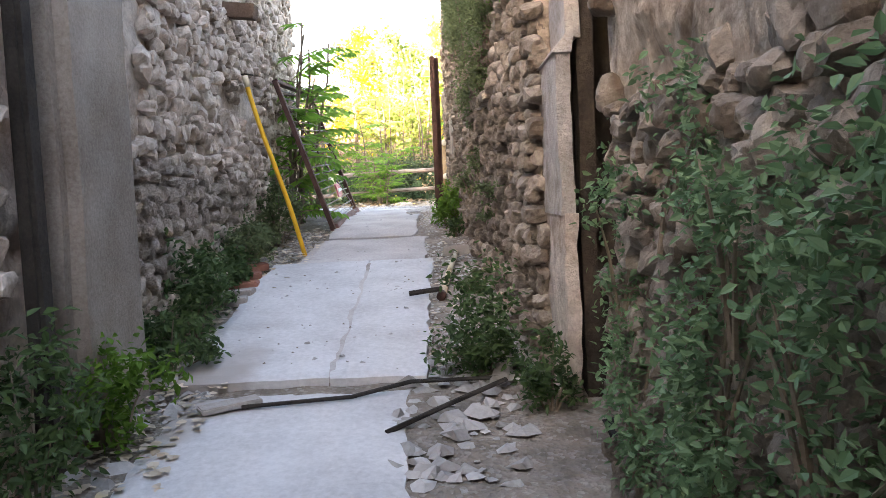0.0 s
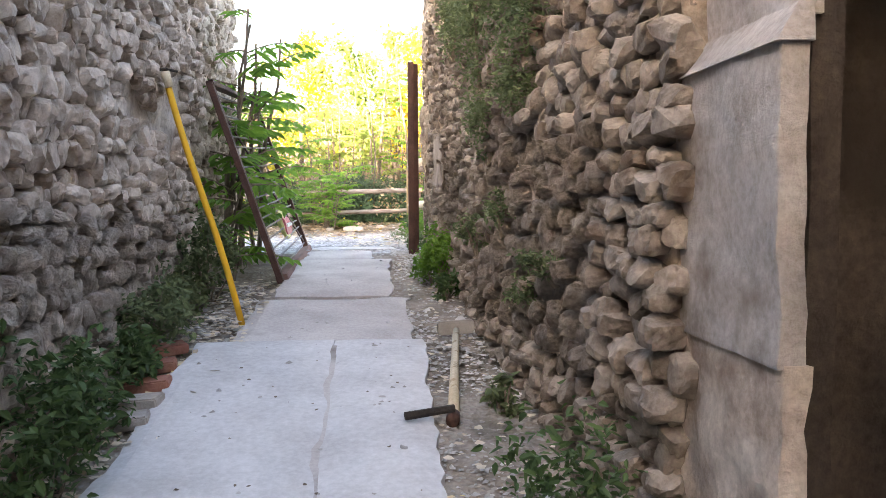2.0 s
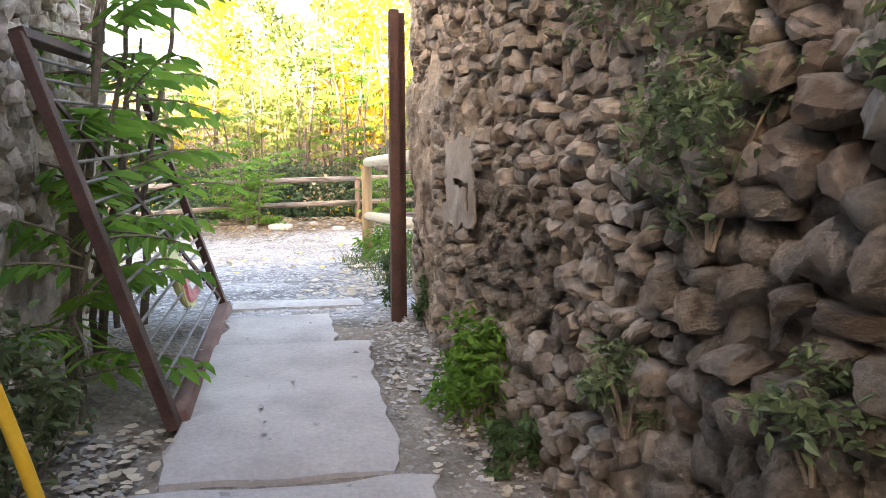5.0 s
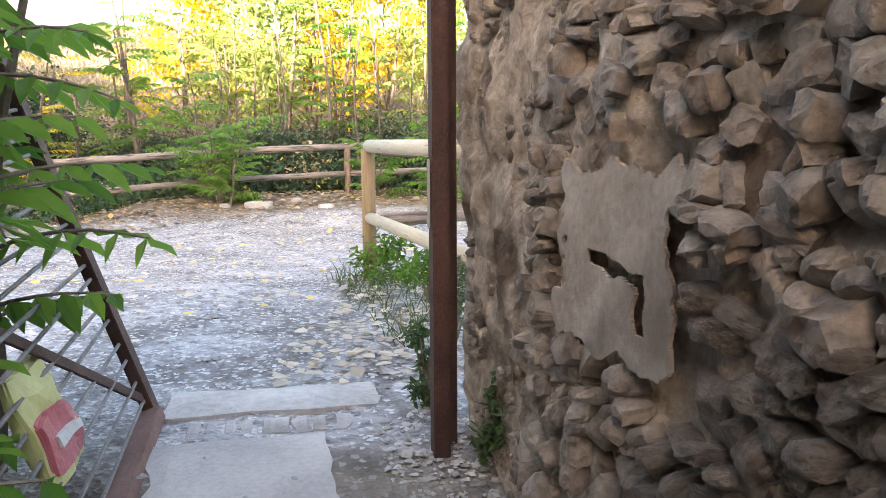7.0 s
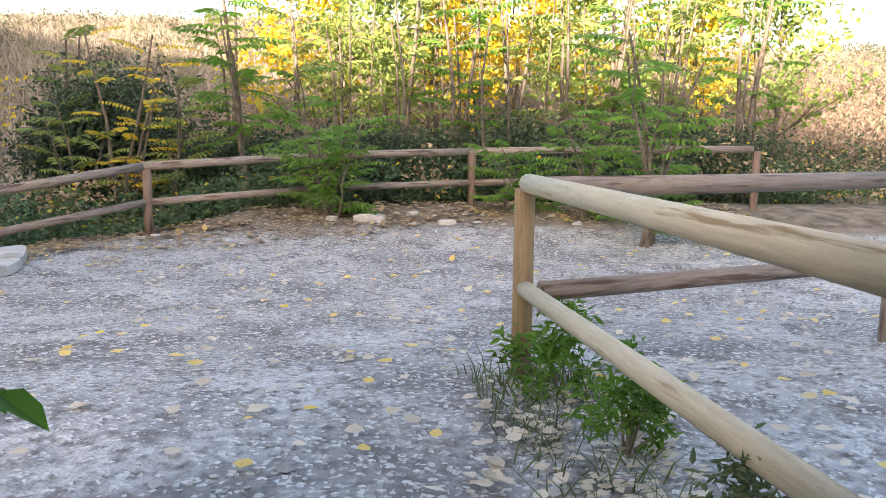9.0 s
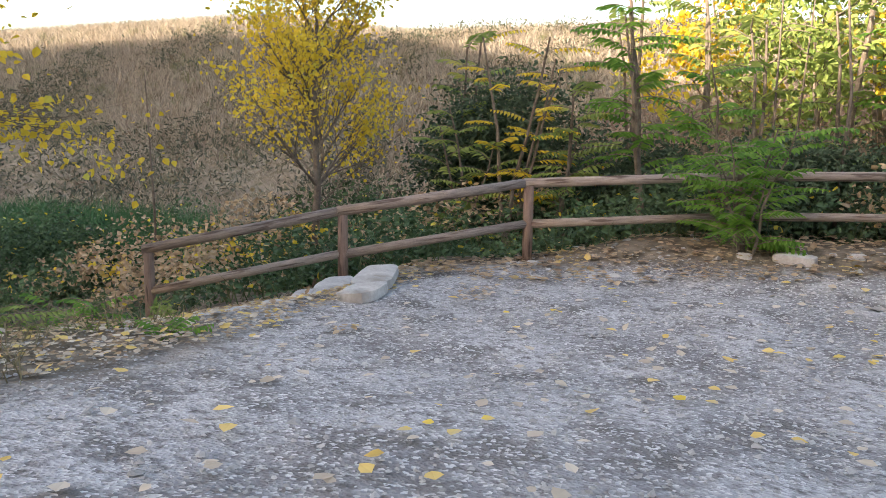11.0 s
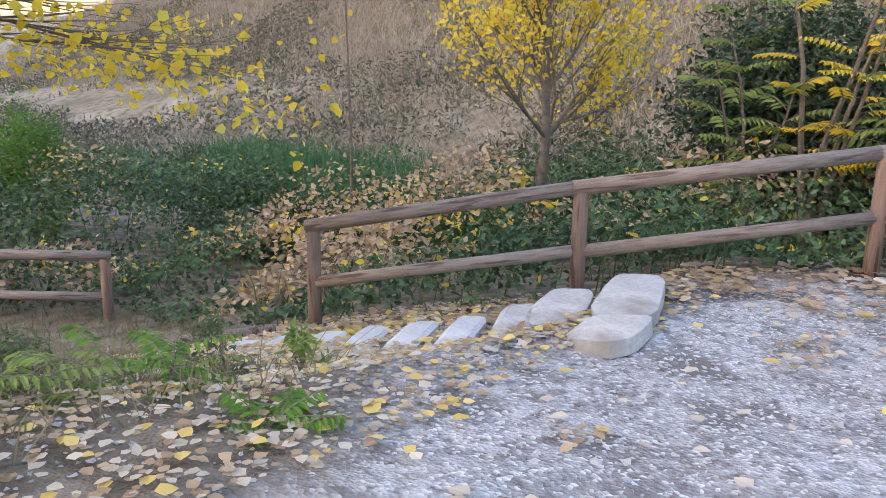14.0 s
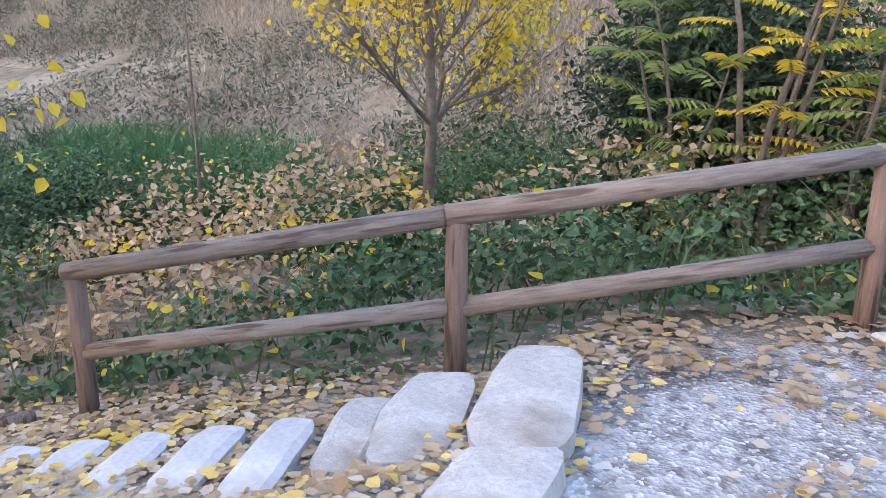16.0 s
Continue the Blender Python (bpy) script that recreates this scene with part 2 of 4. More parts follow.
def ground_sheet():
    def axis(fine_lo, fine_hi, step, lo, hi):
        mid = np.arange(fine_lo, fine_hi, step)
        k = np.linspace(0, 1, 26)[1:] ** 2.2
        return np.concatenate([(fine_lo + (lo - fine_lo) * k)[::-1], mid, fine_hi + (hi - fine_hi) * k])

    xs, ys = axis(-14, 6, 0.11, -900, 900), axis(2, 24, 0.11, -900, 900)
    X, Y = np.meshgrid(xs, ys, indexing="ij")
    Z = base_height(X, Y)
    near = (X > -16) & (X < 8) & (Y > 0) & (Y < 30)
    flat = Z.ravel()
    for i in np.flatnonzero(near.ravel()):
        p = (X.flat[i], Y.flat[i], 0)
        flat[i] += 0.035 * wob(p, 0.9) + 0.022 * wob(p, 3.1, 5) + 0.012 * wob(p, 7.3, 9)
    far = (Y > 28) & (np.hypot(X, Y) < 130)
    for i in np.flatnonzero(far.ravel()):
        p = (X.flat[i], Y.flat[i], 0)
        flat[i] += 0.5 * wob(p, 0.18) + 0.25 * wob(p, 0.5, 3)
    V = np.stack([X.ravel(), Y.ravel(), flat], 1)
    n, m = len(xs), len(ys)
    i, j = np.meshgrid(np.arange(n - 1), np.arange(m - 1), indexing="ij")
    a = (i * m + j).ravel()
    F = np.stack([a, a + m, a + m + 1, a + 1], 1)
    me = mesh_of("ground", V, F, ground_material(), True)
    earth = np.clip(smooth01((-4.5 - np.clip(Y - 17.0, 0, 2.0) * 0.85 - X) / 1.0) * (Y > 11.3) + smooth01((Y - np.interp(X, [-7, -5.6, -4.2, -2, 0, 8], [20.4, 21.0, 21.4, 21.9, 22.0, 21.5])) / 0.6) + smooth01((11.0 - Y) / 0.4) * 0.75, 0, 1)
    dry = smooth01((Y - 27) / 4)
    for nm, v in (("earth", earth), ("dry", dry)):
        at = me.attributes.new(nm, "FLOAT", "POINT")
        at.data.foreach_set("value", v.ravel().astype(np.float32))
    return tagged(new("ground", me), "grey gravel ground with earth and dry grass slope", "ground", kind="structure")


ground_sheet()


# ---- alley walls ----
def rough_wall(name, a, b, z0, z1, depth, material, label, amp=0.03, step=0.07, seed=0.0, holes=()):
    """A thick wall whose alley face runs from a to b (the alley lies to the right of that way), with an uneven face."""
    A, B = Vector((*a, 0)), Vector((*b, 0))
    u = (B - A).normalized()
    n = Vector((u.y, -u.x, 0))
    L = (B - A).length
    nu, nv = max(2, int(L / step)), max(2, int((z1 - z0) / step))
    V, F = [], []
    for i in range(nu + 1):
        for j in range(nv + 1):
            p = A + u * (L * i / nu) + Vector((0, 0, z0 + (z1 - z0) * j / nv))
            d = amp * (wob(p, 1.1, seed) + 0.8 * wob(p, 4.2, seed + 3) + 0.5 * wob(p, 11, seed + 8) + 0.35 * wob(p, 24, seed + 2))
            V.append(tuple(p + n * d))
    for i in range(nu):
        for j in range(nv):
            q = i * (nv + 1) + j
            F.append((q, q + nv + 1, q + nv + 2, q + 1))
    o = len(V)
    for p in (A, B):
        for z in (z0, z1):
            V.append(tuple(p - n * depth + Vector((0, 0, z))))
    a0, a1, b0, b1 = o, o + 1, o + 2, o + 3
    F.append(tuple(range(0, nv + 1)) + (a1, a0))
    F.append(tuple(range(nu * (nv + 1) + nv, nu * (nv + 1) - 1, -1)) + (b0, b1))
    F.append((a0, a1, b1, b0))
    F.append(tuple(i * (nv + 1) + nv for i in range(nu + 1)) + (b1, a1))
    return tagged(new(name, mesh_of(name, V, F, material, False)), label, "wall", kind="structure")


WALL_TOP = 4.4
R0, R1 = (0.57, 4.70), (0.10, 10.95)
wall_right = rough_wall("wall_east", R1, R0, -0.2, WALL_TOP, 0.6, M_MORTAR, "old rubble stone wall with crumbling lime mortar", 0.048, 0.035)
wall_near = rough_wall("wall_east_near", (0.66, 3.18), (0.78, -3.0), -0.6, WALL_TOP, 0.6, M_MORTAR, "overgrown rubble wall with patches of lime plaster", 0.04, seed=4)
L0, L1 = (-1.72, -3.0), (-1.98, 11.5)
wall_left = rough_wall("wall_west", L0, L1, -0.6, WALL_TOP, 0.6, M_PLASTER, "rubble stone wall with peeling grey plaster", 0.045, seed=11)


def simple_box(name, lo, hi, material, label, category="wall", kind="structure", bevel=0.0):
    bm = bmesh.new()
    box(bm, lo, hi, bevel)
    return tagged(part(name, bm, material, None), label, category, kind=kind)


# the room behind the doorway, its darkness put into near-black colours, and the closing wall behind the walker
simple_box("wall_room_back", (3.0, 1.4, -0.4), (3.3, 5.4, 3.2), M_UNLIT, "dim plastered back wall of ruined room")
simple_box("wall_room_south", (1.27, 1.4, -0.4), (3.0, 1.62, 3.2), M_UNLIT, "dim plastered side wall of ruined room")
# brown plaster darkened in colour for the dimness inside the doorway
M_ROOM = mat("shaded_room_plaster", (0.022, 0.016, 0.012), (0.085, 0.065, 0.05), 3, 30, 0.95, 0.6, c3=(0.03, 0.022, 0.017), spots=0.54)
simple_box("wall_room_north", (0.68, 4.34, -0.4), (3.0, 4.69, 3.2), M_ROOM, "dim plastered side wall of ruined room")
# unseen ceiling, added to keep sky light out of the room
simple_box("room_ceiling", (0.75, 1.4, 3.2), (3.3, 5.4, 3.4), M_DARK, "dark unlit ceiling of ruined room", "ceiling")
simple_box("wall_over_door", (0.72, 3.19, 2.55), (1.2, 4.04, WALL_TOP), M_MORTAR, "rubble wall above the doorway")
simple_box("wall_south", (-2.4, -3.4, -0.8), (1.2, -3.02, WALL_TOP), M_PLASTER, "plain plastered wall closing the alley")


def pier():
    """The plastered door pier: eroded stone foot, chamfered plaster shaft, whitewashed upper column."""
    t = thing("door_pier", (0.9, 4.45, 0.3), "whitewashed plaster door pier with eroded stone foot", "pier", kind="structure")

    def blocky(x0, y0, x1, y1, z0, z1, amp, seed, n=9):
        bm = bmesh.new()
        box(bm, (x0 - 0.9, y0 - 4.45, z0 - 0.3), (x1 - 0.9, y1 - 4.45, z1 - 0.3))
        bmesh.ops.subdivide_edges(bm, edges=bm.edges[:], cuts=n, use_grid_fill=True)
        for v in bm.verts:
            v.co += Vector((wob(v.co, 2.3, seed), wob(v.co, 2.1, seed + 4), 0)) * amp + Vector((wob(v.co, 8, seed), wob(v.co, 8, seed + 2), 0)) * amp * 0.6 + Vector((wob(v.co, 21, seed), wob(v.co, 21, seed + 2), 0)) * amp * 0.25
        return bm

    part("shaft", blocky(0.585, 4.06, 0.655, 4.76, 1.33, 2.12, 0.012, 1, 22), M_LIME, t)
    bm = bmesh.new()
    z = 1.82
    ring = [(-0.335, -0.405, z), (-0.24, -0.405, z), (-0.24, 0.32, z), (-0.335, 0.32, z)]
    up = [(-0.235, -0.34, z + 0.13), (-0.21, -0.34, z + 0.13), (-0.21, 0.25, z + 0.13), (-0.235, 0.2, z + 0.13)]
    vs = [bm.verts.new(p) for p in ring + up]
    for k in range(4):
        bm.faces.new((vs[k], vs[(k + 1) % 4], vs[4 + (k + 1) % 4], vs[4 + k]))
    bm.faces.new(vs[4:])
    bm.faces.new(vs[3::-1])
    part("shoulder", bm, M_LIME, t)
    part("upper_column", blocky(0.645, 4.12, 0.72, 4.66, 2.2, WALL_TOP, 0.014, 9, 16), M_LIME, t)
    part("foot", blocky(0.6, 4.06, 0.665, 4.78, 0.1, 1.34, 0.024, 5, 22), M_PLASTER, t, "eroded stone foot")
    # jamb shares the plaster with the doorway's dimness in its colour
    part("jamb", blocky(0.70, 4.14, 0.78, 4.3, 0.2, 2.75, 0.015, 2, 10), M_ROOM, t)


pier()
# floor takes the same near-black for the room's lack of light
simple_box("room_floor", (0.72, 1.65, 0.1), (2.98, 4.3, 0.36), M_UNLIT, "bare floor of the ruined room, coloured near-black as unlit", "floor")


def pilaster():
    bm = bmesh.new()
    box(bm, (-1.95, 3.62, -0.2), (-1.6, 4.42, WALL_TOP), 0.07)
    bmesh.ops.subdivide_edges(bm, edges=[e for e in bm.edges if abs(e.verts[0].co.z - e.verts[1].co.z) > 3], cuts=20)
    for v in bm.verts:
        v.co.x += 0.02 * wob(v.co, 1.4)
        v.co.y += 0.02 * wob(v.co, 1.4, 4)
    tagged(part("wall_buttress", bm, mat("brown_stained_cement", (0.2, 0.16, 0.13), (0.4, 0.345, 0.3), 2.2, 50, 0.9, 0.4, c3=(0.14, 0.1, 0.075), spots=0.56), None), "smooth grey cement buttress on the rubble wall", "buttress", kind="structure")
    # added dark strip, no pipe: stands in for the dark gap by the buttress
    bm = bmesh.new()
    box(bm, (-1.74, 3.38, 0.0), (-1.66, 3.5, WALL_TOP), 0.02)
    tagged(part("drainpipe", bm, M_DARK, None), "dark upright strip standing in for gap beside buttress", "drainpipe")


pilaster()


def patch():
    """A smooth cement patch with a ragged outline and a broken hole, flush on the wall face."""
    n, V, F, keep = 190, [], [], {}
    for i in range(n):
        for j in range(n):
            yy, zz = -0.42 + 0.84 * i / (n - 1), -0.4 + 0.8 * j / (n - 1)
            w = (yy, zz, 0)
            edge = max(abs(yy + 0.12 * zz) / 0.27, abs(zz) / 0.235) + 0.34 * wob(w, 4) + 0.2 * wob(w, 9) + 0.09 * wob(w, 26)
            a, c = yy + 0.02 * wob(w, 16), zz + 0.02 * wob(w, 16, 4)
            hole = (-0.15 < a < 0.13 and -0.026 + 0.1 * a < c < 0.004 + 0.1 * a) or (-0.165 < a < -0.115 and -0.15 < c < -0.01)
            keep[i, j] = edge < 1 and not hole
            V.append((-0.0752 * yy - 0.03 + 0.008 * wob((yy, zz, 1), 5) + 0.003 * wob((yy, zz, 1), 19), yy, zz))
    for i in range(n - 1):
        for j in range(n - 1):
            if all(keep[q] for q in ((i, j), (i + 1, j), (i, j + 1), (i + 1, j + 1))):
                F.append((i * n + j, i * n + j + 1, (i + 1) * n + j + 1, (i + 1) * n + j))
    bm = bmesh.new()
    vs = [bm.verts.new(v) for v in V]
    for f in F:
        bm.faces.new([vs[k] for k in f])
    bmesh.ops.delete(bm, geom=[v for v in bm.verts if not v.link_faces], context="VERTS")
    bmesh.ops.solidify(bm, geom=bm.faces[:], thickness=-0.01)
    ob = part("cement_patch", bm, mat("brown_cement", (0.27, 0.215, 0.17), (0.48, 0.4, 0.33), 4, 40, 0.9, 0.4, c3=(0.17, 0.13, 0.1), spots=0.56), None)
    ob.matrix_world = pose(0.2, 9.62, 2.1)
    tagged(ob, "smooth brown cement patch with a broken hole", "cement patch", kind="structure")


patch()


# ---- alley floor ----
def slab(name, x0, x1, y0, y1, lift, material, parent, seed, thick=0.12):
    """A worn concrete slab that follows the ramp, with chipped edges."""
    nx, ny = max(4, int((x1 - x0) / 0.08)), max(4, int((y1 - y0) / 0.08))
    V, F = [], []
    for i in range(nx + 1):
        for j in range(ny + 1):
            x, y = x0 + (x1 - x0) * i / nx, y0 + (y1 - y0) * j / ny
            if i in (0, nx):
                x += 0.045 * wob((x, y, 0), 3.7, seed) + 0.02 * wob((x, y, 0), 11, seed)
            if j in (0, ny):
                y += 0.04 * wob((x, y, 0), 3.1, seed + 2)
            z = H(x, y) + lift + 0.008 * wob((x, y, 0), 2, seed)
            if i in (0, nx) or j in (0, ny):
                z -= 0.012
            V.append((x, y, z))
    for i in range(nx):
        for j in range(ny):
            q = i * (ny + 1) + j
            F.append((q, q + ny + 1, q + ny + 2, q + 1))
    rim = [i * (ny + 1) for i in range(nx + 1)] + [nx * (ny + 1) + j for j in range(1, ny + 1)] + [i * (ny + 1) + ny for i in range(nx - 1, -1, -1)] + [j for j in range(ny - 1, 0, -1)]
    o = len(V)
    V += [(V[q][0], V[q][1], V[q][2] - thick) for q in rim]
    n = len(rim)
    F += [(rim[k], o + k, o + (k + 1) % n, rim[(k + 1) % n]) for k in range(n)]
    return part(name, mesh_of(name, V, F, material, False), None, parent)


M_CONC_BROWN = mat("dusty_concrete", (0.38, 0.34, 0.32), (0.58, 0.54, 0.51), 2.6, 45, 0.9, 0.3, c3=(0.22, 0.18, 0.15), spots=0.58)
paving = tagged(new("alley_paving"), "cracked worn concrete slabs paving the sloping alley", "paving", kind="structure")
slab("slab", -1.52, -0.66, 4.45, 7.38, 0.06, M_CONCRETE, paving, 1)
slab("slab", -0.652, -0.12, 4.45, 7.36, 0.057, M_CONCRETE, paving, 1)
slab("crack_filling", -0.70, -0.61, 4.5, 7.33, 0.048, M_CONC_BROWN, paving, 1)
slab("slab", -1.40, -0.2, 2.0, 4.30, 0.03, M_CONCRETE, paving, 3)
slab("slab", -1.30, -0.17, 7.44, 8.5, 0.035, M_CONC_BROWN, paving, 4)
slab("slab", -1.18, -0.28, 8.53, 10.2, 0.045, M_CONC_BROWN, paving, 5)
slab("slab", -1.12, -0.45, 10.24, 11.0, 0.024, M_CONC_BROWN, paving, 6)
slab("threshold_stone", -1.12, -0.2, 11.3, 11.62, 0.03, M_SLABSTONE, paving, 8)
for k in range(9):
    slab("edge_brick", -1.02 + 0.075 * k, -0.965 + 0.075 * k, 11.06, 11.24, 0.016, M_CONC_BROWN, paving, 20 + k, 0.06)


# ---- gate, pole, mallet, sticks ----
def beam(p, q, w, d, bevel=0.006, twist=(0, 0, 1)):
    """A bevelled square bar from p to q."""
    p, q = Vector(p), Vector(q)
    z = (q - p).normalized()
    x = Vector(twist).cross(z)
    x = x.normalized() if x.length > 1e-3 else z.orthogonal().normalized()
    y = z.cross(x)
    m = Matrix((x, y, z)).transposed().to_4x4()
    m.translation = p
    bm = bmesh.new()
    box(bm, (-w / 2, -d / 2, 0), (w / 2, d / 2, (q - p).length), bevel, m)
    return bm


def rod(p, q, r, sides=6, rough=0.0, mid=None):
    pts = [p] + ([mid] if mid else []) + [q]
    v, f = tube(pts, [r] * len(pts), sides, rough)
    return v, f


gp = thing("gate_post", (-0.018, 10.79, 1.1), "tall rusty steel gate post beside the wall", "gate post")
part("channel", beam((-0.02, -0.04, 0), (-0.02, -0.04, 2.06), 0.062, 0.09, 0.004, (0, 1, 0)), M_RUST, gp)
part("flange", beam((0.035, 0.03, 0), (0.035, 0.03, 2.06), 0.05, 0.012, 0.003, (0, 1, 0)), M_RUST, gp)
part("lock_plate", beam((-0.058, -0.04, 0.95), (-0.058, -0.04, 1.2), 0.006, 0.03, 0.001, (0, 1, 0)), M_CEMENT, gp, "grey steel lock plate")


def gate():
    g = thing("fallen_gate", (-1.2, 9.0, 1.05), "rusty barred steel gate leaning on the wall", "gate")
    A, B = Vector((0.02, 0, 0.03)), Vector((0.03, 2.36, 0.15))
    up = Vector((-0.55, 0.03, 1.62))
    part("stile", beam(A, A + up, 0.05, 0.10, 0.004, (0, 1, 0)), M_RUST, g)
    part("stile", beam(B, B + up, 0.05, 0.10, 0.004, (0, 1, 0)), M_RUST, g)
    part("bottom_rail", beam(A + Vector((0, 0.05, 0.02)), B + Vector((0, -0.05, 0.02)), 0.10, 0.06, 0.004, up), mat("red_brown_primer", (0.16, 0.08, 0.065), (0.26, 0.15, 0.125), 4, 50, 0.8, 0.2), g, "red-brown bottom rail")
    part("top_rail", beam(A + up, B + up, 0.06, 0.05, 0.004, up), M_RUST, g)
    part("brace", beam(A + up * 0.9, B + up * 0.04, 0.012, 0.045, 0.002, up), M_RUST, g)
    bars = mat("grey_iron_rod", (0.14, 0.12, 0.11), (0.3, 0.27, 0.26), 8, 60, 0.7, 0.2, metal=0.3)
    for k in range(1, 19):
        u = k / 19.0
        v, f = rod(A + up * u, B + up * (u + 0.01 * math.sin(k * 3)), 0.008, 6, 0, tuple((A + B) / 2 + up * u + Vector((0.008 * math.sin(k), 0, 0))))
        part("bar", mesh_of("bar", v, f, bars), None, g)


gate()


def yellow_pole():
    t = thing("yellow_pole", (-1.33, 7.95, 0.88), "yellow painted steel tube leaning on wall, scuffed", "pole")
    top = Vector((-0.46, -0.1, 1.73))
    pts = [top * (k / 12) + Vector((0.012 * math.sin(k * 0.5), 0, 0)) for k in range(13)]
    v, f = tube(pts, [0.022] * 13, 12)
    part("tube", mesh_of("tube", v, f, M_YELLOW, True), None, t)
    v, f = tube([top * 0.94, top * 1.0], [0.028, 0.03], 12)
    part("bare_end", mesh_of("bare_end", v, f, M_POLE_PALE, True), None, t, "bare weathered pole end")
    v, f = tube([top + Vector((-0.1, -0.03, 0.01)), top + Vector((0.02, 0, 0.015)), top + Vector((0.07, 0.05, 0.01))], [0.008, 0.01, 0.008], 6)
    part("hook", mesh_of("hook", v, f, M_DARK), None, t)


yellow_pole()


def mallet():
    t = thing("old_mallet", (-0.02, 6.1, 0.7), "long wooden handled tool lying on rubble", "hand tool")
    v, f = tube([(0, 0, 0), (0.06, 0.6, 0.1), (0.14, 1.35, 0.2)], [0.03, 0.024, 0.022], 10, 0.1)
    part("handle", mesh_of("handle", v, f, M_POLE_PALE, True), None, t)
    part("blade", beam((0.02, 1.38, 0.21), (0.26, 1.40, 0.22), 0.045, 0.09, 0.01), M_CEMENT, t, "grey iron head")
    v, f = tube([(0, 0.0, 0), (-0.01, -0.07, -0.01)], [0.034, 0.034], 12)
    part("ferrule", mesh_of("ferrule", v, f, M_RUST, True), None, t, "rusty iron socket")


mallet()


def on_ground(points, lift):
    return [(x, y, H(x, y) + lift + dz) for x, y, dz in points]


def stick(points, r, material, label, lift=0.03, category="stick"):
    v, f = tube(on_ground(points, lift), [r] * len(points), 6, 0.35, points[0][0])
    tagged(new("stick", mesh_of("stick", v, f, material)), label, category)


stick([(-1.05, 4.1, 0.02), (-0.5, 4.17, 0.02), (-0.2, 4.32, 0.03), (0.27, 4.33, 0.03)], 0.011, M_DARK, "thin black charred stick across the alley floor")
stick([(-0.30, 3.76, 0.0), (0.0, 4.0, 0.03), (0.3, 4.24, 0.05)], 0.013, M_DARK, "short black charred stick on rubble")
stick([(-0.26, 5.99, 0.06), (-0.02, 6.04, 0.07)], 0.02, M_DARK, "short black iron bar lying by a tool")


def board(name, p, q, w, th, material, label, category):
    bm = beam(p, q, w, th, 0.006)
    me = bpy.data.meshes.new(name)
    bm.to_mesh(me)
    bm.free()
    me.materials.append(material)
    return tagged(new(name, me), label, category)


M_GREYWOOD = mat("grey_old_board", (0.3, 0.26, 0.23), (0.48, 0.43, 0.39), 4, 40, 0.9, 0.4)
board("broken_board", (0.26, 4.28, H(0.2, 4.3) + 0.05), (0.36, 4.72, H(0.3, 4.7) + 0.07), 0.09, 0.03, M_GREYWOOD, "short grey weathered board on the rubble", "board")
board("broken_board", (-1.25, 4.05, H(-1.2, 4.1) + 0.05), (-0.98, 4.2, H(-1, 4.2) + 0.05), 0.12, 0.03, M_GREYWOOD, "broken grey board beside the alley slab", "board")
M_REDBRICK = mat("red_brick", (0.3, 0.12, 0.085), (0.42, 0.2, 0.15), 6, 50, 0.9, 0.4)
for k, (x, y, a, d) in enumerate(((-1.66, 6.9, 10, 0), (-1.62, 6.6, 3, 0), (-1.60, 6.35, -6, 0), (-1.66, 7.15, 30, 0.02), (-1.6, 6.1, 8, 0))):
    bm = bmesh.new()
    box(bm, (-0.13, -0.065, -0.03), (0.13, 0.065, 0.03), 0.008)
    b = part("loose_brick", bm, M_REDBRICK if k in (0, 1, 3) else M_GREYWOOD, None)
    b.matrix_world = pose(x, y, H(x, y) + 0.05 + d, 4, -5, a)
    tagged(b, "broken old brick lying by the slab edge", "brick", "bricks along the slab edge")

# broken brick corbel in the west wall, built as one plain bar
board("beam_stub", (-2.1, 7.75, 3.22), (-1.62, 7.72, 3.16), 0.16, 0.13, mat("brown_corbel_brick", (0.1, 0.06, 0.04), (0.2, 0.13, 0.09), 6, 40, 0.9, 0.5), "broken brown brick corbel sticking out of wall", "beam")
wrapper = thing("crisp_packet", (-1.33, 10.2, 1.55), "crumpled yellow and pink plastic packet on the gate", "packet")
for nm, c, (y0, y1, z0, z1), off in (("bag", (0.62, 0.6, 0.25), (0, 0.34, -0.17, 0.17), 0.0), ("print", (0.6, 0.16, 0.18), (0.03, 0.26, -0.13, 0.04), 0.012), ("stripe", (0.75, 0.72, 0.7), (0.08, 0.24, -0.07, -0.02), 0.02)):
    bm = bmesh.new()
    box(bm, (-0.02 + off, y0, z0), (0.02 + off, y1, z1), 0.01)
    bmesh.ops.subdivide_edges(bm, edges=bm.edges[:], cuts=4, use_grid_fill=True)
    for v in bm.verts:
        v.co += Vector((0.06 * wob(v.co, 6) - 0.34 * v.co.z, 0.02 * wob(v.co, 9, 2), 0.02 * wob(v.co, 9, 5)))
    part(nm, bm, mat("foil_" + nm, tuple(0.8 * k for k in c), c, 9, 30, 0.35, 0.3), wrapper)


# ---- timber rails ----
def post(parent, x, y, z0, z1, r, material):
    v, f = tube([(x, y, z0), (x, y, z0 + (z1 - z0) * 0.5), (x, y, z1)], [r * 1.03, r, r * 0.97], 12, 0.08, x)
    return part("post", mesh_of("post", v, f, material, True), None, parent)


def rail(parent, p, q, r, material, sag=0.0):
    p, q = Vector(p), Vector(q)
    d = q - p
    pts = [(0, 0, 0), (0, 0, d.length / 2), (0, 0, d.length)]
    v, f = tube(pts, [r * 1.04, r, r * 0.96], 12, 0.08, p.x)
    ob = part("rail", mesh_of("rail", v, f, material, True), None, parent)
    m = d.to_track_quat("Z", "Y").to_matrix().to_4x4()
    m.translation = p
    ob.matrix_local = m
    return ob


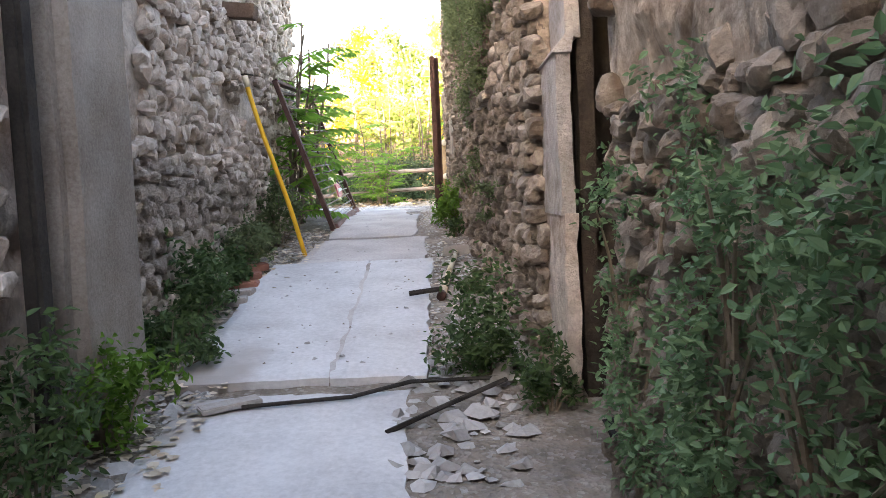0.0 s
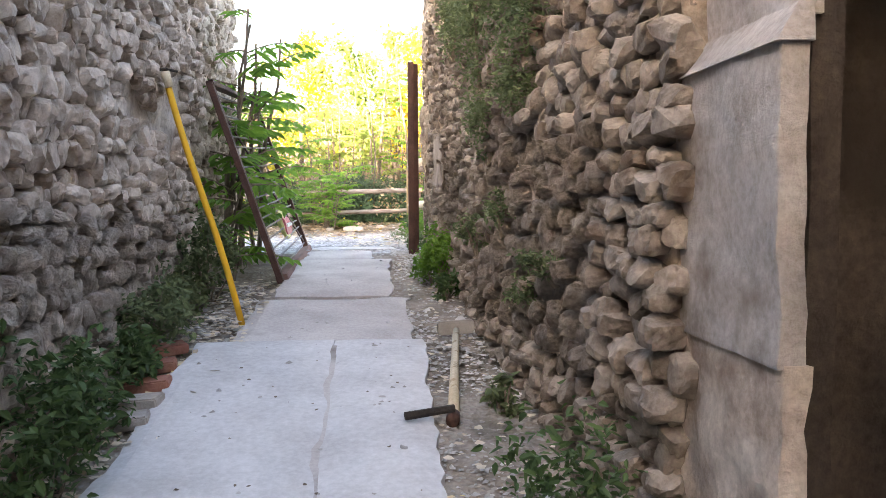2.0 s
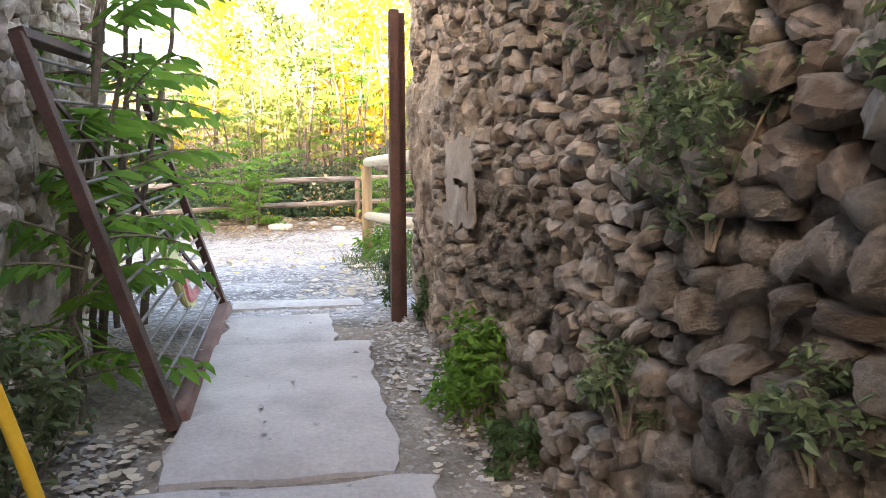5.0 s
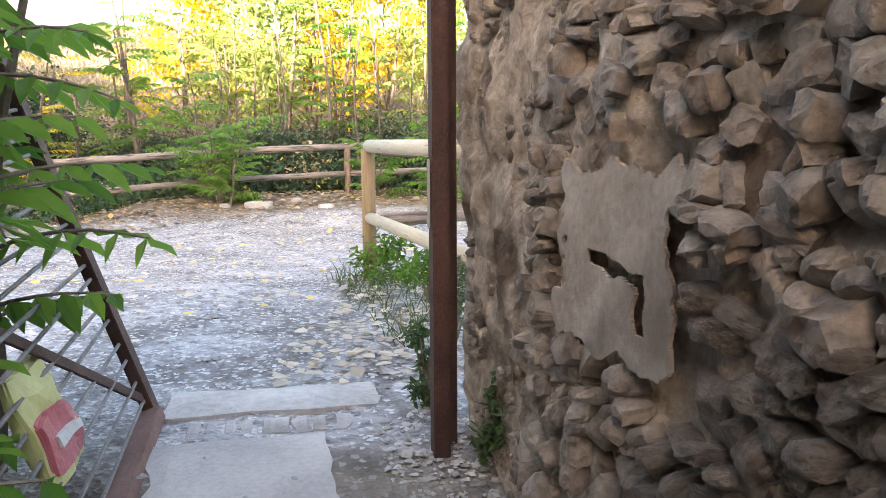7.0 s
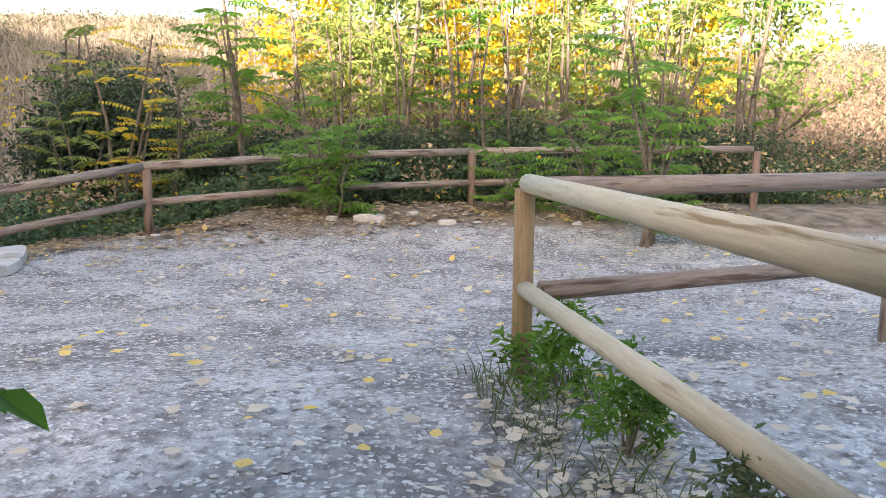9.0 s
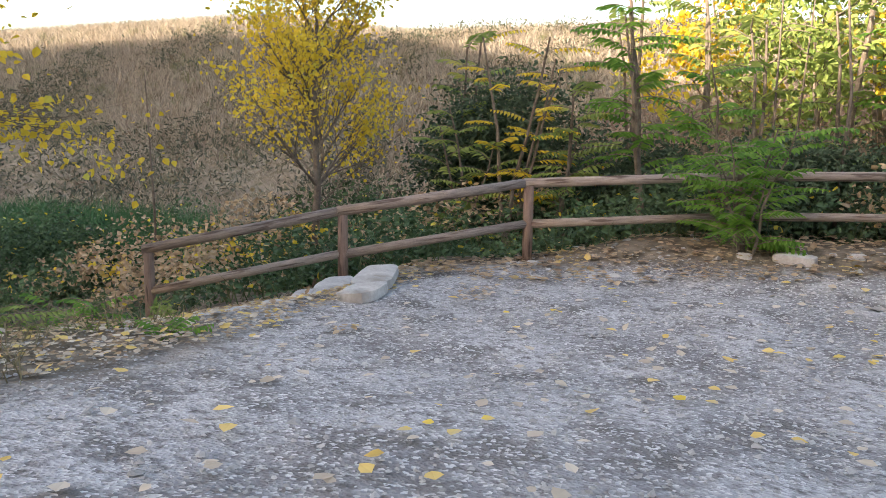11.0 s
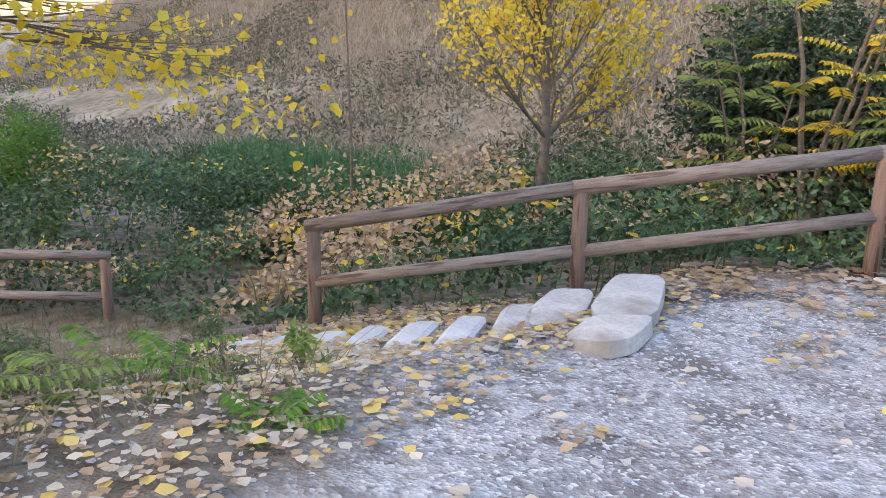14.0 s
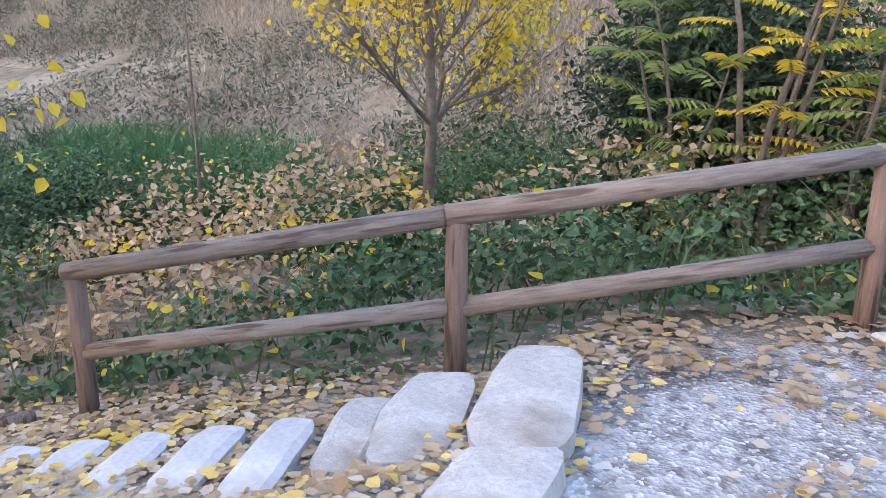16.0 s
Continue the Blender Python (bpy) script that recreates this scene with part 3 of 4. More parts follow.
def fence(name, stops, label, r, mats, gaps=(), low=0.52, group=""):
    f = thing(name, (0, 0, 0), label, "fence", group)
    for x, y, zb, zt in stops:
        post(f, x, y, zb - 0.25, zt - 0.03, r, mats[0])
    for a, b in zip(stops, stops[1:]):
        d = (Vector(b[:2]) - Vector(a[:2])).normalized() * r
        rail(f, (a[0] - d.x, a[1] - d.y, a[3]), (b[0] - d.x * 0.9, b[1] - d.y * 0.9, b[3]), r * 0.95, mats[1])
        la, lb = a[3] - low, b[3] - low
        rail(f, (a[0] + d.x * 0.5, a[1] + d.y * 0.5, la), (b[0] - d.x * 0.5, b[1] - d.y * 0.5, lb), r * 0.85, mats[1])
    return f


fence("timber_fence", [(-8.4, 19.92, 0.02, 0.97), (-6.08, 20.72, 0.68, 1.5), (-4.19, 22.15, 0.95, 1.83), (-1.75, 23.45, 0.9, 1.94), (0.66, 23.97, 0.9, 2.0), (2.8, 24.0, 0.9, 2.05), (5.3, 23.4, 0.9, 2.1)], "weathered round pine post and rail fence along drop", 0.065, (M_POSTBROWN, M_POLE))
fence("timber_fence", [(-12.1, 19.85, -0.85, 0.08), (-14.4, 18.3, -0.85, 0.02), (-16.6, 16.7, -0.9, -0.02), (-18.8, 15.0, -0.9, -0.1)], "lower weathered pine fence below the steps", 0.065, (M_POSTBROWN, M_POLE))
fence("timber_railing", [(0.45, 11.55, 1.2, 2.3), (0.09, 14.5, 1.2, 2.25)], "pale debarked pine railing with round posts", 0.057, (M_POST_PALE, M_POLE_PALE), low=0.58)
rl = thing("timber_railing", (0, 0, 0), "grey-brown pine railing running beside the road", "fence")
rail(rl, (0.2, 14.55, 2.22), (2.9, 15.6, 2.2), 0.06, M_POLE)
rail(rl, (0.2, 14.55, 1.64), (2.9, 15.6, 1.62), 0.055, M_POLE)
post(rl, 2.9, 15.6, 0.9, 2.22, 0.065, M_POLE)


# ---- stone steps ----
def flag(x, y, z, sx, sy, sz, rz, seed, label, group="stone steps", tilt=0.0, material=None):
    bm = bmesh.new()
    box(bm, (-sx / 2, -sy / 2, -sz), (sx / 2, sy / 2, 0))
    bmesh.ops.subdivide_edges(bm, edges=bm.edges[:], cuts=5, use_grid_fill=True)
    for v in bm.verts:
        c = v.co.copy()
        k = 1 - 0.16 * (abs(2 * c.x / sx) ** 4 * abs(2 * c.y / sy) ** 4)
        v.co.x, v.co.y = c.x * k + 0.03 * wob(c, 3, seed), c.y * k + 0.03 * wob(c, 3, seed + 5)
        edge = max(abs(2 * c.x / sx), abs(2 * c.y / sy)) ** 6
        v.co.z += 0.012 * wob(c, 5, seed) - (0.02 * edge if c.z > -0.01 else 0)
    ob = part("stone_step", bm, material or M_SLABSTONE, None)
    ob.matrix_world = pose(x, y, z, 0, tilt, rz)
    tagged(ob, label, "step", group)


flag(-5.3, 20.13, 0.93, 0.44, 1.12, 0.11, 20, 1, "large pale limestone slab at the stair head", tilt=-4)
flag(-5.08, 19.4, 0.92, 0.42, 0.62, 0.12, 8, 2, "broken pale limestone slab at the stair head", tilt=-7)
flag(-5.71, 19.87, 0.81, 0.38, 0.92, 0.12, 21, 3, "pale limestone step strewn with yellow leaves", tilt=-4)
flag(-6.04, 19.77, 0.67, 0.26, 0.74, 0.12, 24, 4, "narrow grey limestone step among fallen leaves", tilt=-3)
for k in range(6):
    flag(-6.34 - 0.37 * k, 19.5 - 0.15 * k, 0.56 - 0.088 * k, 0.26, 0.82, 0.12, 22, 5 + k, "sunken grey stone step between fallen leaves", tilt=-4, material=M_CONCRETE)
v, f = tube([(-10.4, 18.8, H(-10.4, 18.8) + 0.05), (-9.6, 19.25, H(-9.6, 19.25) + 0.08), (-8.8, 19.75, H(-8.8, 19.75) + 0.06)], [0.06, 0.06, 0.055], 10, 0.1)
tagged(new("fallen_log", mesh_of("fallen_log", v, f, M_POLE, True)), "grey weathered pine log lying on verge", "log")
for x, y, s in ((-1.02, 22.6, 0.5), (-0.35, 22.9, 0.2), (0.15, 22.4, 0.28), (-1.6, 22.6, 0.18), (-4.05, 21.95, 0.15)):
    flag(x, y, H(x, y) + 0.03 + 0.1 * s, s, s * 0.55, 0.06 + 0.2 * s, 12 * x, x * 3, "pale limestone block beside the gravel", "limestone blocks", material=M_CONC_BROWN)


# ---- foliage helpers ----
def leaf_mat(name, c1, c2, c3=None, spots=0.6, light=0.35):
    return mat(name, c1, c2, 1.2, 9, 0.55, 0.0, c3=c3, spots=spots, through_light=light, island=0.6, spot_scale=0.9)


G_NETTLE = leaf_mat("nettle_green", (0.04, 0.075, 0.028), (0.11, 0.18, 0.06))
G_CLIMB = leaf_mat("blue_green_climber", (0.07, 0.14, 0.06), (0.22, 0.33, 0.17), (0.2, 0.3, 0.05), 0.62)
G_GREY = leaf_mat("grey_green", (0.07, 0.1, 0.045), (0.2, 0.24, 0.11), (0.24, 0.2, 0.11), 0.6)
G_BRIGHT = leaf_mat("fresh_green", (0.06, 0.14, 0.015), (0.16, 0.3, 0.04))
G_AILANTHUS = leaf_mat("pinnate_green", (0.06, 0.17, 0.025), (0.26, 0.44, 0.07), light=0.5)
G_YELGREEN = leaf_mat("yellow_green", (0.13, 0.22, 0.05), (0.4, 0.46, 0.13), (0.56, 0.46, 0.1), 0.56, 0.4)
G_YELLOW = leaf_mat("autumn_yellow", (0.62, 0.42, 0.03), (0.92, 0.7, 0.08), (0.7, 0.62, 0.11), 0.55, 0.5)
G_BRAMBLE = leaf_mat("bramble_green", (0.014, 0.034, 0.013), (0.15, 0.24, 0.105), (0.2, 0.15, 0.07), 0.64, 0.12)
G_DRYLEAF = leaf_mat("dry_leaf", (0.26, 0.155, 0.085), (0.64, 0.48, 0.3), (0.75, 0.52, 0.05), 0.6, 0.2)
G_PALELEAF = leaf_mat("pale_fallen_leaf", (0.4, 0.31, 0.22), (0.74, 0.64, 0.5), (0.8, 0.58, 0.08), 0.62, 0.15)
G_STRAW = leaf_mat("dry_grass", (0.17, 0.13, 0.09), (0.56, 0.47, 0.36), (0.2, 0.2, 0.1), 0.58, 0.25)
G_GRASS = leaf_mat("coarse_grass", (0.05, 0.08, 0.025), (0.17, 0.2, 0.08), (0.3, 0.24, 0.13), 0.58, 0.25)
G_VERGE = leaf_mat("half_dry_grass", (0.12, 0.1, 0.05), (0.34, 0.28, 0.16), (0.1, 0.13, 0.045), 0.56, 0.2)
G_REED = leaf_mat("reed_green", (0.02, 0.075, 0.025), (0.09, 0.2, 0.07), (0.2, 0.2, 0.08), 0.66, 0.25)
G_EVER = leaf_mat("evergreen_leaf", (0.02, 0.042, 0.022), (0.13, 0.18, 0.1), (0.1, 0.14, 0.05), 0.6, 0.12)
G_FALLEN = leaf_mat("yellow_fallen_leaf", (0.6, 0.38, 0.08), (0.86, 0.66, 0.24), (0.7, 0.5, 0.06), 0.6, 0.2)
G_SCRUB = leaf_mat("scrub", (0.04, 0.05, 0.028), (0.19, 0.18, 0.12), (0.2, 0.14, 0.09), 0.56, 0.12)
M_BARK = mat("grey_brown_bark", (0.1, 0.075, 0.055), (0.24, 0.19, 0.15), 8, 50, 0.9, 0.5)
M_TWIG = mat("dry_twig", (0.13, 0.1, 0.07), (0.3, 0.24, 0.18), 8, 50, 0.9, 0.2)


def leaf_cloud(P, size, aspect=0.45, flat=0.0, droop=0.25, seed=1, fold=0.12):
    """Folded pointed leaves, one at each place, as verts and faces. flat: 0 any way up, 1 lying."""
    r = np.random.default_rng(seed)
    P = np.asarray(P, float)
    n = len(P)
    d = r.normal(size=(n, 3))
    d[:, 2] = d[:, 2] * (1 - flat) - droop
    d /= np.linalg.norm(d, axis=1)[:, None] + 1e-9
    u = r.normal(size=(n, 3)) * (1 - flat)
    u[:, 2] += 0.8
    s = np.cross(d, u)
    s /= np.linalg.norm(s, axis=1)[:, None] + 1e-9
    nn = np.cross(s, d)
    L = (size * r.uniform(0.6, 1.3, n))[:, None]
    w = L * aspect
    c = nn * L * fold
    V = np.empty((n, 6, 3))
    V[:, 0], V[:, 3] = P, P + d * L
    V[:, 1], V[:, 5] = P + d * L * 0.3 + s * w * 0.48 + c, P + d * L * 0.3 - s * w * 0.48 + c
    V[:, 2], V[:, 4] = P + d * L * 0.66 + s * w * 0.36 + c * 0.7, P + d * L * 0.66 - s * w * 0.36 + c * 0.7
    o = np.arange(n)[:, None] * 6
    F = np.concatenate([o + [0, 1, 2, 3], o + [0, 3, 4, 5]], 0)
    return V.reshape(-1, 3), F


def blades(P, height, width, seed=1, lean=0.35):
    """Bent grass blades, three triangles each."""
    r = np.random.default_rng(seed)
    P = np.asarray(P, float)
    n = len(P)
    a = r.uniform(0, 2 * math.pi, n)
    h = height * r.uniform(0.5, 1.25, n)
    s = np.stack([np.cos(a), np.sin(a), np.zeros(n)], 1) * (width / 2)
    b = r.normal(size=(n, 3)) * lean
    b[:, 2] = 1
    mid = P + b * (h * 0.55)[:, None]
    tip = P + (b * np.array([2.0, 2.0, 1.0])) * (h * 0.95)[:, None]
    V = np.stack([P - s, P + s, mid + s * 0.8, mid - s * 0.8, tip], 1).reshape(-1, 3)
    o = np.arange(n)[:, None] * 5
    F = [tuple(q) for q in (o + [0, 1, 2, 3]).tolist()] + [tuple(q) for q in (o + [3, 2, 4]).tolist()]
    return V, F


def stuff(name, V, F, material, label, category):
    return tagged(new(name, mesh_of(name, V, F, material)), label, category, kind="stuff")


def dome(n, c, rad, seed, hollow=0.5):
    """Places through an uneven dome-like crown."""
    r = np.random.default_rng(seed)
    k = max(3, n // 60)
    d = r.normal(size=(k, 3))
    d /= np.linalg.norm(d, axis=1)[:, None]
    cl = d * (r.uniform(0, 1.0, k) ** 0.45)[:, None]
    i = r.integers(0, k, n)
    P = cl[i] + r.normal(size=(n, 3)) * 0.17
    P = P * np.array(rad) + np.array(c)
    return P


def bush(name, x, y, rad, n, leaf, material, label, category="bush", seed=1, aspect=0.5, z=None, stems=7, group=""):
    z0 = H(x, y) if z is None else z
    t = thing(name, (x, y, z0), label, category, group)
    P = dome(n, (0, 0, rad[2] * 0.9), (rad[0], rad[1], rad[2]), seed)
    P = P[P[:, 2] > 0.01]
    V, F = leaf_cloud(P, leaf, aspect, 0.35, 0.2, seed)
    part("foliage", mesh_of("foliage", V, F, material), None, t)
    r = np.random.default_rng(seed + 50)
    tubes = []
    for k in range(stems):
        e = P[r.integers(0, len(P))]
        tubes.append(tube([(0.1 * e[0], 0.1 * e[1], -0.03), (0.5 * e[0], 0.5 * e[1], 0.55 * e[2]), tuple(e)], [0.008, 0.006, 0.003], 5))
    v, f = join(tubes)
    tagged(part("stalk_growth", mesh_of("stalk_growth", v, f, M_TWIG), None, t), "thin dry stalks", kind="stuff")
    return t


def frond(base, way, length, leaflets, size, rr):
    """One pinnate leaf: an arching stalk and paired hanging leaflets."""
    base, way = Vector(base), Vector(way).normalized()
    side = way.cross(Vector((0, 0, 1)))
    side = side.normalized() if side.length > 0.01 else Vector((1, 0, 0))
    pts = [base + way * (length * k / 6) - Vector((0, 0, 0.28 * length * (k / 6) ** 2)) for k in range(7)]
    st = tube(pts, [0.006 * (1 - 0.1 * k) * size / 0.1 for k in range(7)], 4)
    LV, LF = [], []

    def at(u):
        q = min(5, int(u * 6))
        return pts[q].lerp(pts[q + 1], u * 6 - q)

    for k in range(leaflets):
        u = 0.16 + 0.82 * k / (leaflets - 1)
        p = at(min(0.999, u))
        s0 = size * (0.75 + 0.5 * math.sin(math.pi * min(1, u * 0.95))) * rr.uniform(0.85, 1.15)
        for sg in (-1, 1):
            d = (side * sg + way * 0.35 + Vector((0, 0, rr.uniform(-0.75, -0.25)))).normalized()
            w = way * (s0 * 0.17)
            n = d.cross(way).normalized() * s0 * 0.05
            o = len(LV)
            LV += [tuple(p), tuple(p + d * s0 * 0.3 + w + n), tuple(p + d * s0 * 0.68 + w * 0.75), tuple(p + d * s0 - Vector((0, 0, 0.12 * s0))), tuple(p + d * s0 * 0.68 - w * 0.75), tuple(p + d * s0 * 0.3 - w + n)]
            LF += [(o, o + 1, o + 2, o + 3), (o, o + 3, o + 4, o + 5)]
    return st, (LV, LF)


def ailanthus(x, y, height, stems, fronds, length, size, material, label, seed, lean=0.2, z=None, name="ailanthus_sapling", low=0.2, group="", toward=None):
    rr = random.Random(seed)
    z0 = H(x, y) if z is None else z
    t = thing(name, (x, y, z0), label, "sapling", group)
    wood, stalks, leaves = [], [], []
    for s in range(stems):
        a = rr.uniform(0, 6.28)
        hh = height * rr.uniform(0.7, 1.05)
        off = Vector((math.cos(a), math.sin(a), 0)) * lean * hh
        if toward:
            off = Vector((*toward, 0)) * hh * rr.uniform(0.3, 1.0)
        b = Vector((rr.uniform(-0.12, 0.12), rr.uniform(-0.12, 0.12), -0.05)) if stems > 1 else Vector((0, 0, -0.05))
        pts = [b + off * (k / 5) ** 1.5 + Vector((0.03 * math.sin(k * 2 + s), 0.03 * math.cos(k * 1.7), hh * k / 5)) for k in range(6)]
        wood.append(tube(pts, [0.012 * hh * (1 - 0.14 * k) + 0.003 for k in range(6)], 6))
        for q in range(fronds):
            u = low + (1 - low) * (q + rr.random()) / fronds
            k = min(4, int(u * 5))
            p = pts[k].lerp(pts[k + 1], u * 5 - k)
            a2 = q * 2.4 + rr.uniform(-0.5, 0.5)
            st, lv = frond(p, (math.cos(a2), math.sin(a2), rr.uniform(0.15, 0.7)), length * rr.uniform(0.7, 1.15), max(6, int(length / size * 1.6)), size, rr)
            stalks.append(st)
            leaves.append(lv)
    for s in range(stems):
        v, f = wood[s]
        part("stem", mesh_of("stem", v, f, M_BARK), None, t)
    v, f = join(stalks)
    tagged(part("stalk_growth", mesh_of("stalk_growth", v, f, M_TWIG), None, t), "thin leaf stalks", kind="stuff")
    v, f = join(leaves)
    part("crown", mesh_of("crown", v, f, material), None, t)
    return t


def branching(rr, base, way, length, radius, depth, out, tips, spread=0.6):
    n = 4
    p = Vector(base)
    d = Vector(way).normalized()
    pts, rad = [tuple(p)], [radius]
    kids = []
    for k in range(n):
        d = (d + Vector((rr.uniform(-1, 1), rr.uniform(-1, 1), rr.uniform(-0.3, 0.6))) * 0.14).normalized()
        p = p + d * (length / n)
        pts.append(tuple(p))
        rad.append(radius * (1 - 0.7 * (k + 1) / n))
        if depth:
            for q in range(2 if k else 1):
                kids.append((p.copy(), (d + Vector((rr.uniform(-1, 1), rr.uniform(-1, 1), rr.uniform(-0.1, 0.7))) * spread).normalized(), length * rr.uniform(0.4, 0.62), rad[-1] * 0.75))
        else:
            tips.append(tuple(p))
    out.append(tube(pts, rad, 6 if depth > 1 else 4, caps=False))
    for b, w, l, r in kids:
        branching(rr, b, w, l, max(r, 0.003), depth - 1, out, tips, spread)


def tree(name, x, y, height, depth, leaves, leaf, material, label, seed, trunk_r=0.07, crown_from=0.25, spread=0.6, z=None, category="tree", group="", wide=1.0):
    rr = random.Random(seed)
    z0 = H(x, y) if z is None else z
    t = thing(name, (x, y, z0), label, category, group)
    out, tips = [], []
    pts = [Vector((0.08 * math.sin(k * 1.3 + seed), 0.08 * math.cos(k * 1.1), height * k / 10 - 0.1)) for k in range(11)]
    out.append(tube(pts, [trunk_r * (1 - 0.09 * k) for k in range(11)], 10))
    for k in range(int(crown_from * 10), 11):
        for q in range(3):
            a = rr.uniform(0, 6.28)
            branching(rr, pts[k], (math.cos(a), math.sin(a), rr.uniform(0.5, 1.3)), height * rr.uniform(0.16, 0.3) * wide * (1.25 - 0.07 * k), trunk_r * (0.42 - 0.03 * k), depth, out, tips, spread)
    v, f = join(out)
    part("trunk", mesh_of("trunk", v, f, M_BARK, True), None, t)
    r = np.random.default_rng(seed)
    T = np.array(tips)
    P = T[r.integers(0, len(T), leaves)] + r.normal(size=(leaves, 3)) * leaf * 1.2
    V, F = leaf_cloud(P, leaf, 0.8, 0.1, 0.5, seed)
    part("crown", mesh_of("crown", V, F, material), None, t)
    return t


def scatter(x0, x1, y0, y1, n, seed, keep=None):
    r = np.random.default_rng(seed)
    x, y = r.uniform(x0, x1, n), r.uniform(y0, y1, n)
    if keep is not None:
        k = keep(x, y)
        x, y = x[k], y[k]
    return x, y, r


def patchy(x, y, scale, seed):
    return np.array([noise.noise(Vector((a * scale + seed, b * scale, seed * 0.7))) for a, b in zip(x, y)])


# ---- alley plants ----
k = 0
for x, y, w, h, m, n in ((-1.5, 3.0, 0.3, 0.42, G_NETTLE, 1500), (-1.48, 3.75, 0.3, 0.4, G_BRIGHT, 1500), (-1.55, 4.7, 0.28, 0.36, G_NETTLE, 1500), (-1.6, 5.4, 0.28, 0.42, G_NETTLE, 1700), (-1.62, 6.0, 0.24, 0.3, G_NETTLE, 1200),
                         (-1.72, 7.2, 0.26, 0.42, G_GREY, 1700), (-1.68, 7.9, 0.26, 0.46, G_GREY, 1900), (-1.62, 8.5, 0.3, 0.4, G_GREY, 1700), (-1.6, 6.6, 0.2, 0.24, G_NETTLE, 900)):
    k += 1
    bush("nettle_bush", x - 0.06, y, (w * 0.9, 0.34 + 0.1 * math.sin(k * 2.1), h * (0.75 + 0.25 * math.sin(k * 1.7))), int(n * 0.75), 0.052, m, "low green nettles growing along the wall foot" if m is not G_GREY else "grey-green weeds growing at the wall foot", seed=k, group="weeds along the west wall")
for x, y, w, h, m, n in ((0.22, 4.55, 0.3, 0.34, G_NETTLE, 1900), (0.5, 4.0, 0.18, 0.22, G_NETTLE, 700), (0.08, 8.95, 0.2, 0.26, G_BRIGHT, 1700), (0.12, 8.5, 0.14, 0.12, G_NETTLE, 500), (0.25, 6.2, 0.12, 0.1, G_GREY, 350), (0.16, 10.5, 0.1, 0.2, G_NETTLE, 350), (0.0, 11.25, 0.1, 0.2, G_NETTLE, 400)):
    k += 1
    bush("weed_tuft", x, y, (w, w, h), n, 0.045, m, "leafy green weeds at foot of stone wall", seed=k, group="weeds along the east wall")


def wall_x(y):
    return 0.57 - 0.0752 * (y - 4.7)


for y, z, w, h, m, n in ((5.45, 3.0, 0.45, 0.4, G_GREY, 1500), (4.95, 3.15, 0.35, 0.35, G_NETTLE, 1000), (6.1, 2.75, 0.4, 0.35, G_GREY, 1200), (6.6, 2.95, 0.55, 0.5, G_GREY, 2400), (7.6, 2.9, 0.6, 0.55, G_GREY, 2600), (8.6, 3.2, 0.5, 0.5, G_GREY, 1900), (5.8, 3.2, 0.5, 0.45, G_NETTLE, 1800), (6.5, 2.35, 0.28, 0.24, G_GREY, 900), (7.3, 2.2, 0.25, 0.3, G_GREY, 900), (6.9, 1.65, 0.14, 0.13, G_GREY, 350), (5.8, 1.45, 0.12, 0.1, G_GREY, 250), (7.7, 1.5, 0.12, 0.14, G_GREY, 300), (5.2, 2.9, 0.35, 0.35, G_BRIGHT, 900), (6.3, 1.25, 0.1, 0.1, G_GREY, 250)):
    k += 1
    bush("wall_weed", wall_x(y) - 0.06, y, (0.16, w * 1.1, h), int(n * 2.2), 0.032, m, "straggly weeds rooted in the stone wall", seed=k, z=z - h * 0.7, group="weeds growing on the east wall")
for y, z, w, h, n in ((2.6, 0.8, 0.25, 0.35, 300), (2.8, 1.3, 0.2, 0.3, 200), (2.3, 1.55, 0.35, 0.3, 200), (1.9, 1.0, 0.4, 0.4, 300), (1.3, 1.2, 0.35, 0.4, 420), (1.75, 0.75, 0.35, 0.35, 480), (1.1, 0.6, 0.4, 0.4, 420), (2.15, 0.45, 0.2, 0.4, 300), (1.7, 1.35, 0.25, 0.25, 160), (0.9, 1.5, 0.3, 0.3, 200)):
    k += 1
    bush("climbing_weed", 0.6, y, (0.13, w, h), int(n * 3.2), 0.03, G_CLIMB, "broad-leaved green climber on near stone wall", seed=k, z=z - h * 0.8, aspect=0.55, group="climbers on the near wall")
ailanthus(-1.72, 9.9, 2.4, 4, 7, 0.62, 0.15, G_AILANTHUS, "young tree of heaven growing behind the gate", 3, z=1.1, toward=(0.19, 0.02), low=0.25)
ailanthus(-1.75, 10.8, 2.4, 3, 7, 0.62, 0.15, G_AILANTHUS, "young tree of heaven beside the leaning gate", 5, z=1.15, toward=(0.15, 0.0), low=0.3)
ailanthus(-1.7, 9.3, 1.3, 3, 7, 0.55, 0.14, G_AILANTHUS, "small tree of heaven seedling behind the gate", 9, z=1.05, toward=(0.2, 0.0))

# ---- beyond the fence ----
def beyond(x, y):
    """Metres past the fence line, counted away from the gravel."""
    line = np.interp(x, [-30, -18.8, -12.1, -8.4, -6.08, -4.19, -2.1, 0.32, 12], [8, 15, 19.85, 19.92, 20.72, 22.15, 23.35, 23.95, 24.2])
    return y - line


def mound(x, y):
    b = beyond(x, y)
    m = patchy(x, y, 0.55, 3.0)
    return np.clip(b / 0.9, 0, 1) * (0.5 + 0.95 * m + 0.45 * patchy(x, y, 1.4, 1.0) + 0.75 * np.clip((b - 1.5) / 3, 0, 1)) + 0.1


